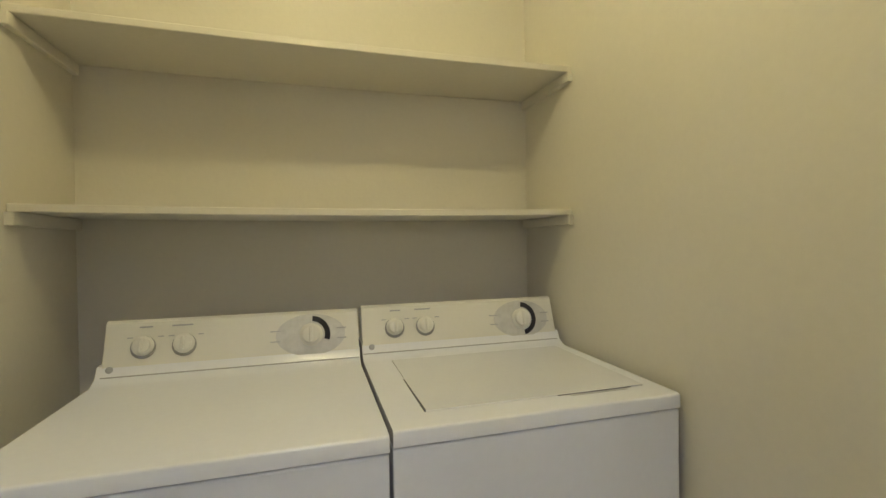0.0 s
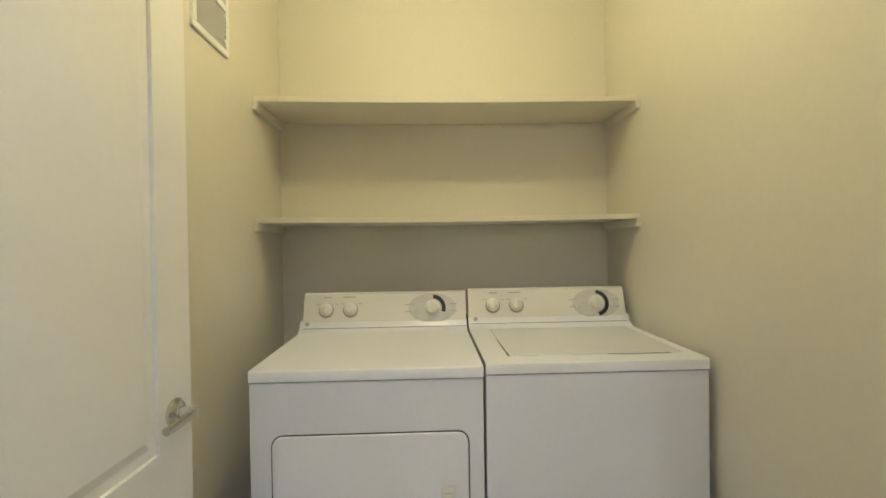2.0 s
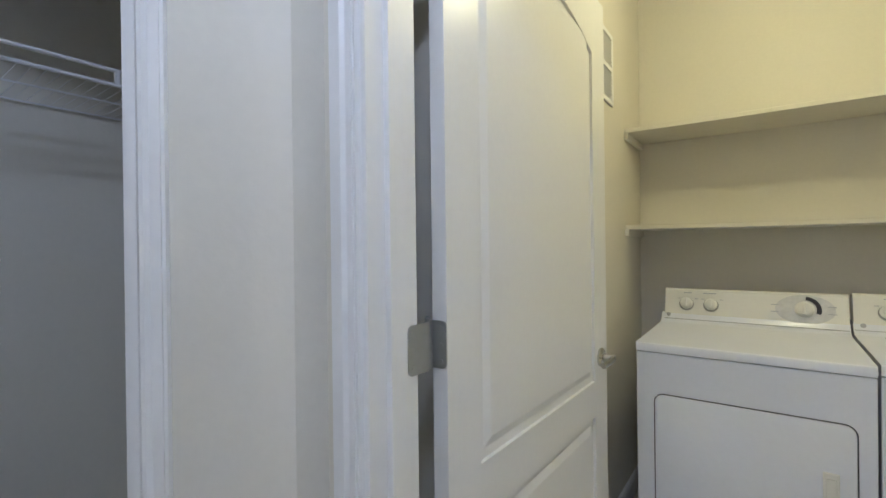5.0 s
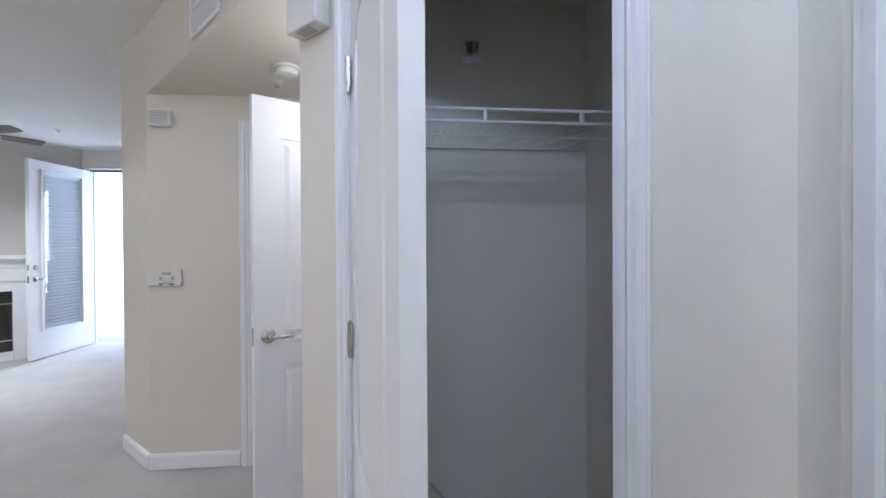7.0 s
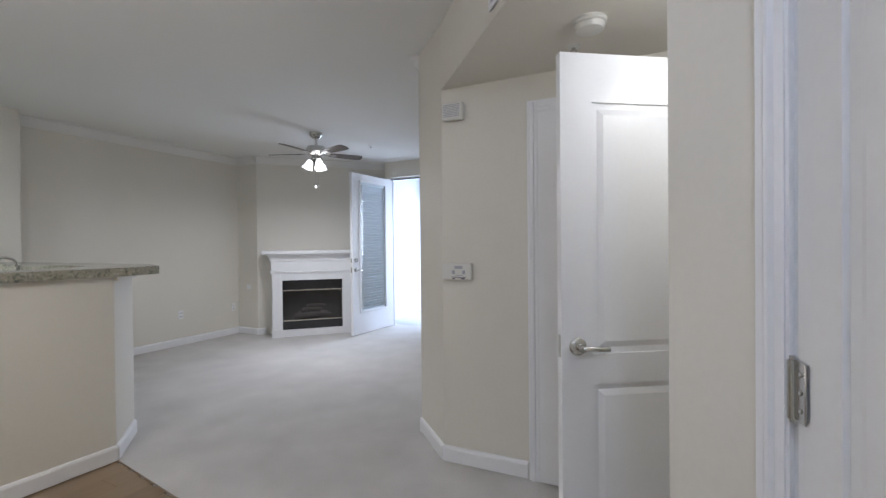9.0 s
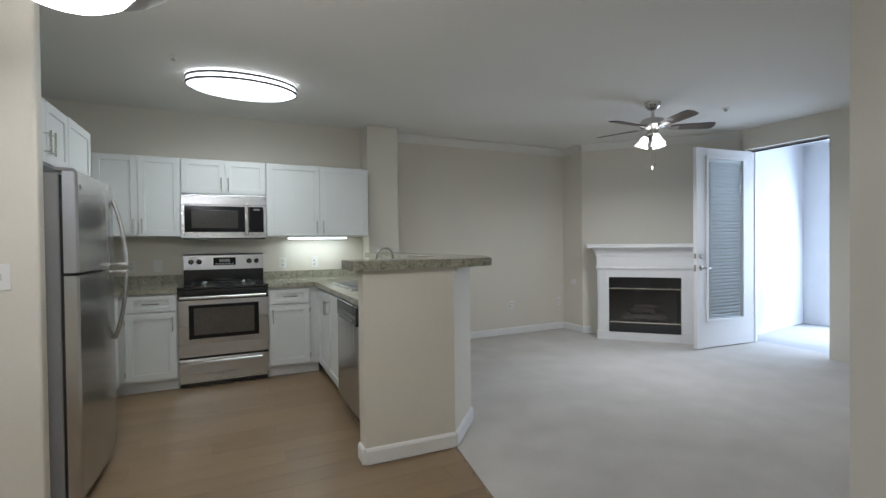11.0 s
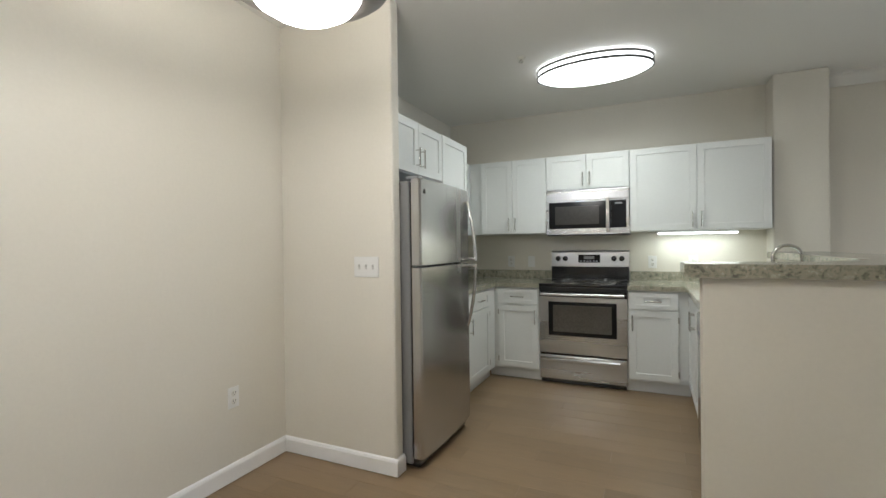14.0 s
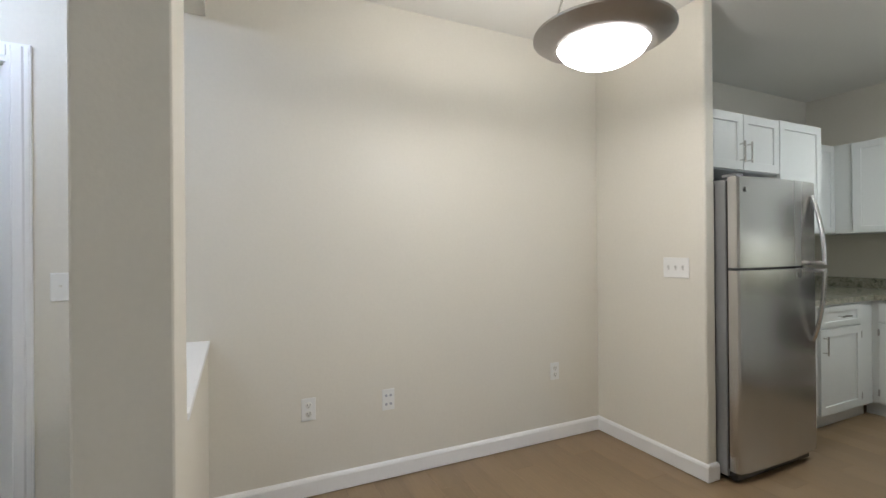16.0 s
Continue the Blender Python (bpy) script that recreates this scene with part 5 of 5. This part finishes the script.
part("canopy", lathe(BM(), [(0.065, 0.754), (0.065, 0.744), (0.035, 0.726), (0.015, 0.721)], seg=32), CHROME, t, smooth=True)

t = thing("ceiling_fan", "five-blade ceiling fan with dark blades and lit shades", "ceiling fan", (-4.69, -4.88, H - 0.045))
part("canopy", lathe(BM(), [(0.075, 0.045), (0.072, 0.01), (0.045, -0.02), (0.02, -0.03)], seg=32), CHROME, t, smooth=True)
bm = BM()
tube(bm, [(0, 0, -0.02), (0, 0, -0.12)], 0.016, 12)
part("downrod", bm, CHROME, t, smooth=True)
part("motor", lathe(BM(), [(0.04, -0.105), (0.10, -0.12), (0.118, -0.145), (0.118, -0.185), (0.09, -0.21), (0.05, -0.225), (0.05, -0.26), (0.035, -0.265)], seg=36), CHROME, t, "satin nickel motor housing", True)
for k in range(5):
    m = pose(0, 0, -0.205, 0, 0, 72 * k + 2.4) @ pose(0, 0, 0, -12)
    bm = BM()
    out = [(0.16, -0.045), (0.30, -0.058), (0.50, -0.066), (0.555, -0.055), (0.57, 0.0), (0.555, 0.055), (0.50, 0.066), (0.30, 0.058), (0.16, 0.045)]
    prism(bm, out, 0.0, 0.007)
    bl_ = part("blade", bm, BLADE, t, "dark wood blade")
    bl_.matrix_local = m
    bm = BM()
    bx(bm, 0.09, 0.24, -0.016, 0.016, -0.006, -0.0005, 0.002, 1)
    bx(bm, 0.18, 0.24, -0.03, 0.03, -0.005, -0.0003, 0.002, 1)
    part("blade_arm", bm, DARKSTEEL, bl_, "nickel blade bracket")
for k in range(3):
    a = math.radians(65 + 120 * k)
    c, s_ = math.cos(a), math.sin(a)
    bm = BM()
    tube(bm, [(0.03 * c, 0.03 * s_, -0.255), (0.055 * c, 0.055 * s_, -0.262), (0.066 * c, 0.066 * s_, -0.29)], 0.009, 8)
    arm = part("light_arm", bm, CHROME, t, smooth=True)
    sh = part("shade", lathe(BM(), [(0.024, 0), (0.036, -0.020), (0.043, -0.058), (0.058, -0.092), (0.064, -0.102), (0.058, -0.094), (0.038, -0.054)], seg=24), LIT_SHADE, arm, "glowing frosted glass shade", True)
    sh.matrix_local = pose(0.066 * c, 0.066 * s_, -0.285) @ Matrix.Rotation(radians(-22), 4, Vector((-s_, c, 0)))
for x in (-0.015, 0.02):
    bm = BM()
    tube(bm, [(x, 0.01, -0.26), (x * 1.2, 0.01, -0.56 - x)], 0.0018, 5)
    lathe(bm, [(0.001, -0.60 - x), (0.005, -0.585 - x), (0.0035, -0.56 - x)], (x * 1.2, 0.01, 0), 10)
    part("pull_chain", bm, DARKSTEEL, t)

# ---- fireplace ----
t = thing("fireplace", "white mantel fireplace with a black glass-fronted firebox", "fireplace", (-5.25, -6.27, 0), 135)
WF, DEP = 1.232, 0.335
for x0 in (0.048, WF - 0.19):
    part("leg", bx(BM(), x0, x0 + 0.142, 0.0, DEP, 0, 0.98, 0.002, 1), TRIM, t)
part("header", bx(BM(), 0.19, WF - 0.19, 0.0, DEP, 0.82, 0.98, 0.001, 1), TRIM, t)
part("hearth_strip", bx(BM(), 0.19, WF - 0.19, -0.002, DEP, 0.0, 0.10), TRIM, t)
for x0 in (0.040, WF - 0.192):
    part("plinth", bx(BM(), x0, x0 + 0.150, -0.022, -0.0012, 0.0, 0.115, 0.004), TRIM, t)
    part("pilaster", bx(BM(), x0 + 0.024, x0 + 0.128, -0.014, -0.0012, 0.116, 0.915, 0.004), TRIM, t)
bm = BM()
bx(bm, 0.036, WF - 0.036, -0.014, DEP - 0.002, 0.918, 0.935, 0.004)
bx(bm, 0.028, WF - 0.028, -0.024, DEP - 0.002, 0.935, 0.952, 0.006)
part("bead", bm, TRIM, t)
part("frieze", bx(BM(), 0.040, WF - 0.040, -0.012, DEP - 0.002, 0.953, 1.095, 0.003), TRIM, t)
bm = BM()
bx(bm, 0.028, WF - 0.028, -0.026, DEP - 0.004, 1.096, 1.110, 0.004)
cove = [(0.026 + 0.080 * (1 - math.cos(math.pi / 2 * k / 8)), 1.110 + 0.092 * math.sin(math.pi / 2 * k / 8)) for k in range(9)]
for (o0, z0), (o1, z1) in zip(cove, cove[1:]):
    lo = [bm.verts.new(v) for v in ((0.045 - o0 * 0.95, DEP - 0.004, z0), (0.045 - o0 * 0.95, -o0, z0), (WF - 0.045 + o0 * 0.95, -o0, z0), (WF - 0.045 + o0 * 0.95, DEP - 0.004, z0))]
    hi = [bm.verts.new(v) for v in ((0.045 - o1 * 0.95, DEP - 0.004, z1), (0.045 - o1 * 0.95, -o1, z1), (WF - 0.045 + o1 * 0.95, -o1, z1), (WF - 0.045 + o1 * 0.95, DEP - 0.004, z1))]
    for k in range(3):
        bm.faces.new((lo[k], lo[k + 1], hi[k + 1], hi[k]))
bmesh.ops.remove_doubles(bm, verts=bm.verts, dist=1e-5)
bmesh.ops.recalc_face_normals(bm, faces=bm.faces)
part("crown_moulding", bm, TRIM, t, smooth=True)
part("mantel_shelf", bx(BM(), -0.080, WF + 0.080, -0.132, DEP - 0.002, 1.203, 1.250, 0.007), TRIM, t)
bm = BM()
bx(bm, 0.191, WF - 0.191, 0.30, 0.33, 0.101, 0.819)
bx(bm, 0.191, 0.20, 0.05, 0.30, 0.101, 0.819)
bx(bm, WF - 0.20, WF - 0.191, 0.05, 0.30, 0.101, 0.819)
bx(bm, 0.20, WF - 0.20, 0.05, 0.30, 0.101, 0.20)
part("firebox", bm, SOOT, t, "sooty black firebox")
part("top_panel", bx(BM(), 0.192, WF - 0.192, 0.012, 0.05, 0.68, 0.818, 0.002, 1), BLACK, t, "black metal top panel")
part("bottom_panel", bx(BM(), 0.192, WF - 0.192, 0.012, 0.05, 0.102, 0.225, 0.002, 1), BLACK, t, "black metal bottom panel")
part("glass_front", bx(BM(), 0.192, WF - 0.192, 0.026, 0.030, 0.226, 0.679), SMOKED, t, "smoked glass front")
for z in (0.226, 0.664):
    part("brass_trim", bx(BM(), 0.192, WF - 0.192, 0.006, 0.026, z, z + 0.014, 0.002, 1), BRASS, t, "thin brass strip")
part("grate", bx(BM(), 0.36, 0.88, 0.10, 0.24, 0.20, 0.235, 0.005), BLACK, t)
for x0, x1, y, z, r in ((0.36, 0.88, 0.12, 0.275, 0.042), (0.40, 0.84, 0.21, 0.285, 0.045), (0.46, 0.74, 0.16, 0.355, 0.036), (0.52, 0.80, 0.18, 0.41, 0.030)):
    bm = BM()
    tube(bm, [(x0, y, z), (x0 * 0.7 + x1 * 0.3, y + 0.01, z + 0.008), (x0 * 0.3 + x1 * 0.7, y - 0.006, z + 0.012), (x1, y, z - 0.004)], r, 10)
    part("log", bm, ASH, t, "grey ceramic log", True)

# ---- plank floor: the planks nearest the walk ----
meshes = {}
row = 0
y = -7.0
PW = 0.152
while y < -1.90:
    xl = -2.40 + (row % 3) * 0.41
    x = xl - 1.22
    left = -2.335 if y < -4.6 else -2.165 + max(0.0, (y + 4.27)) * 0.162 + 0.012 if y > -4.27 else -2.165 - (-4.27 - y) * 0.6
    while x < 0.685:
        a, b = max(x, left), min(x + 1.22, 0.683)
        if b - a > 0.05:
            key = round(b - a, 3)
            if key not in meshes:
                bm = BM()
                bx(bm, 0.0003, key - 0.0003, 0.0003, PW - 0.0003, -0.0085, 0.0, 0.0006, 1)
                me = bpy.data.meshes.new("plank")
                bm.to_mesh(me)
                bm.free()
                me.materials.append(WOOD)
                meshes[key] = me
            o = new("plank", meshes[key])
            o.parent = floor_wood
            o.location = (a, y, random.uniform(-0.0006, 0.0))
        x += 1.22
    y += PW
    row += 1
built("trim_carpet_edge", strip_wall(BM(), (-2.165, -4.275), (-1.80, -2.0), 0.006, 0.0, 0.003), WOOD, "dark seam between carpet and planks", "floor trim")
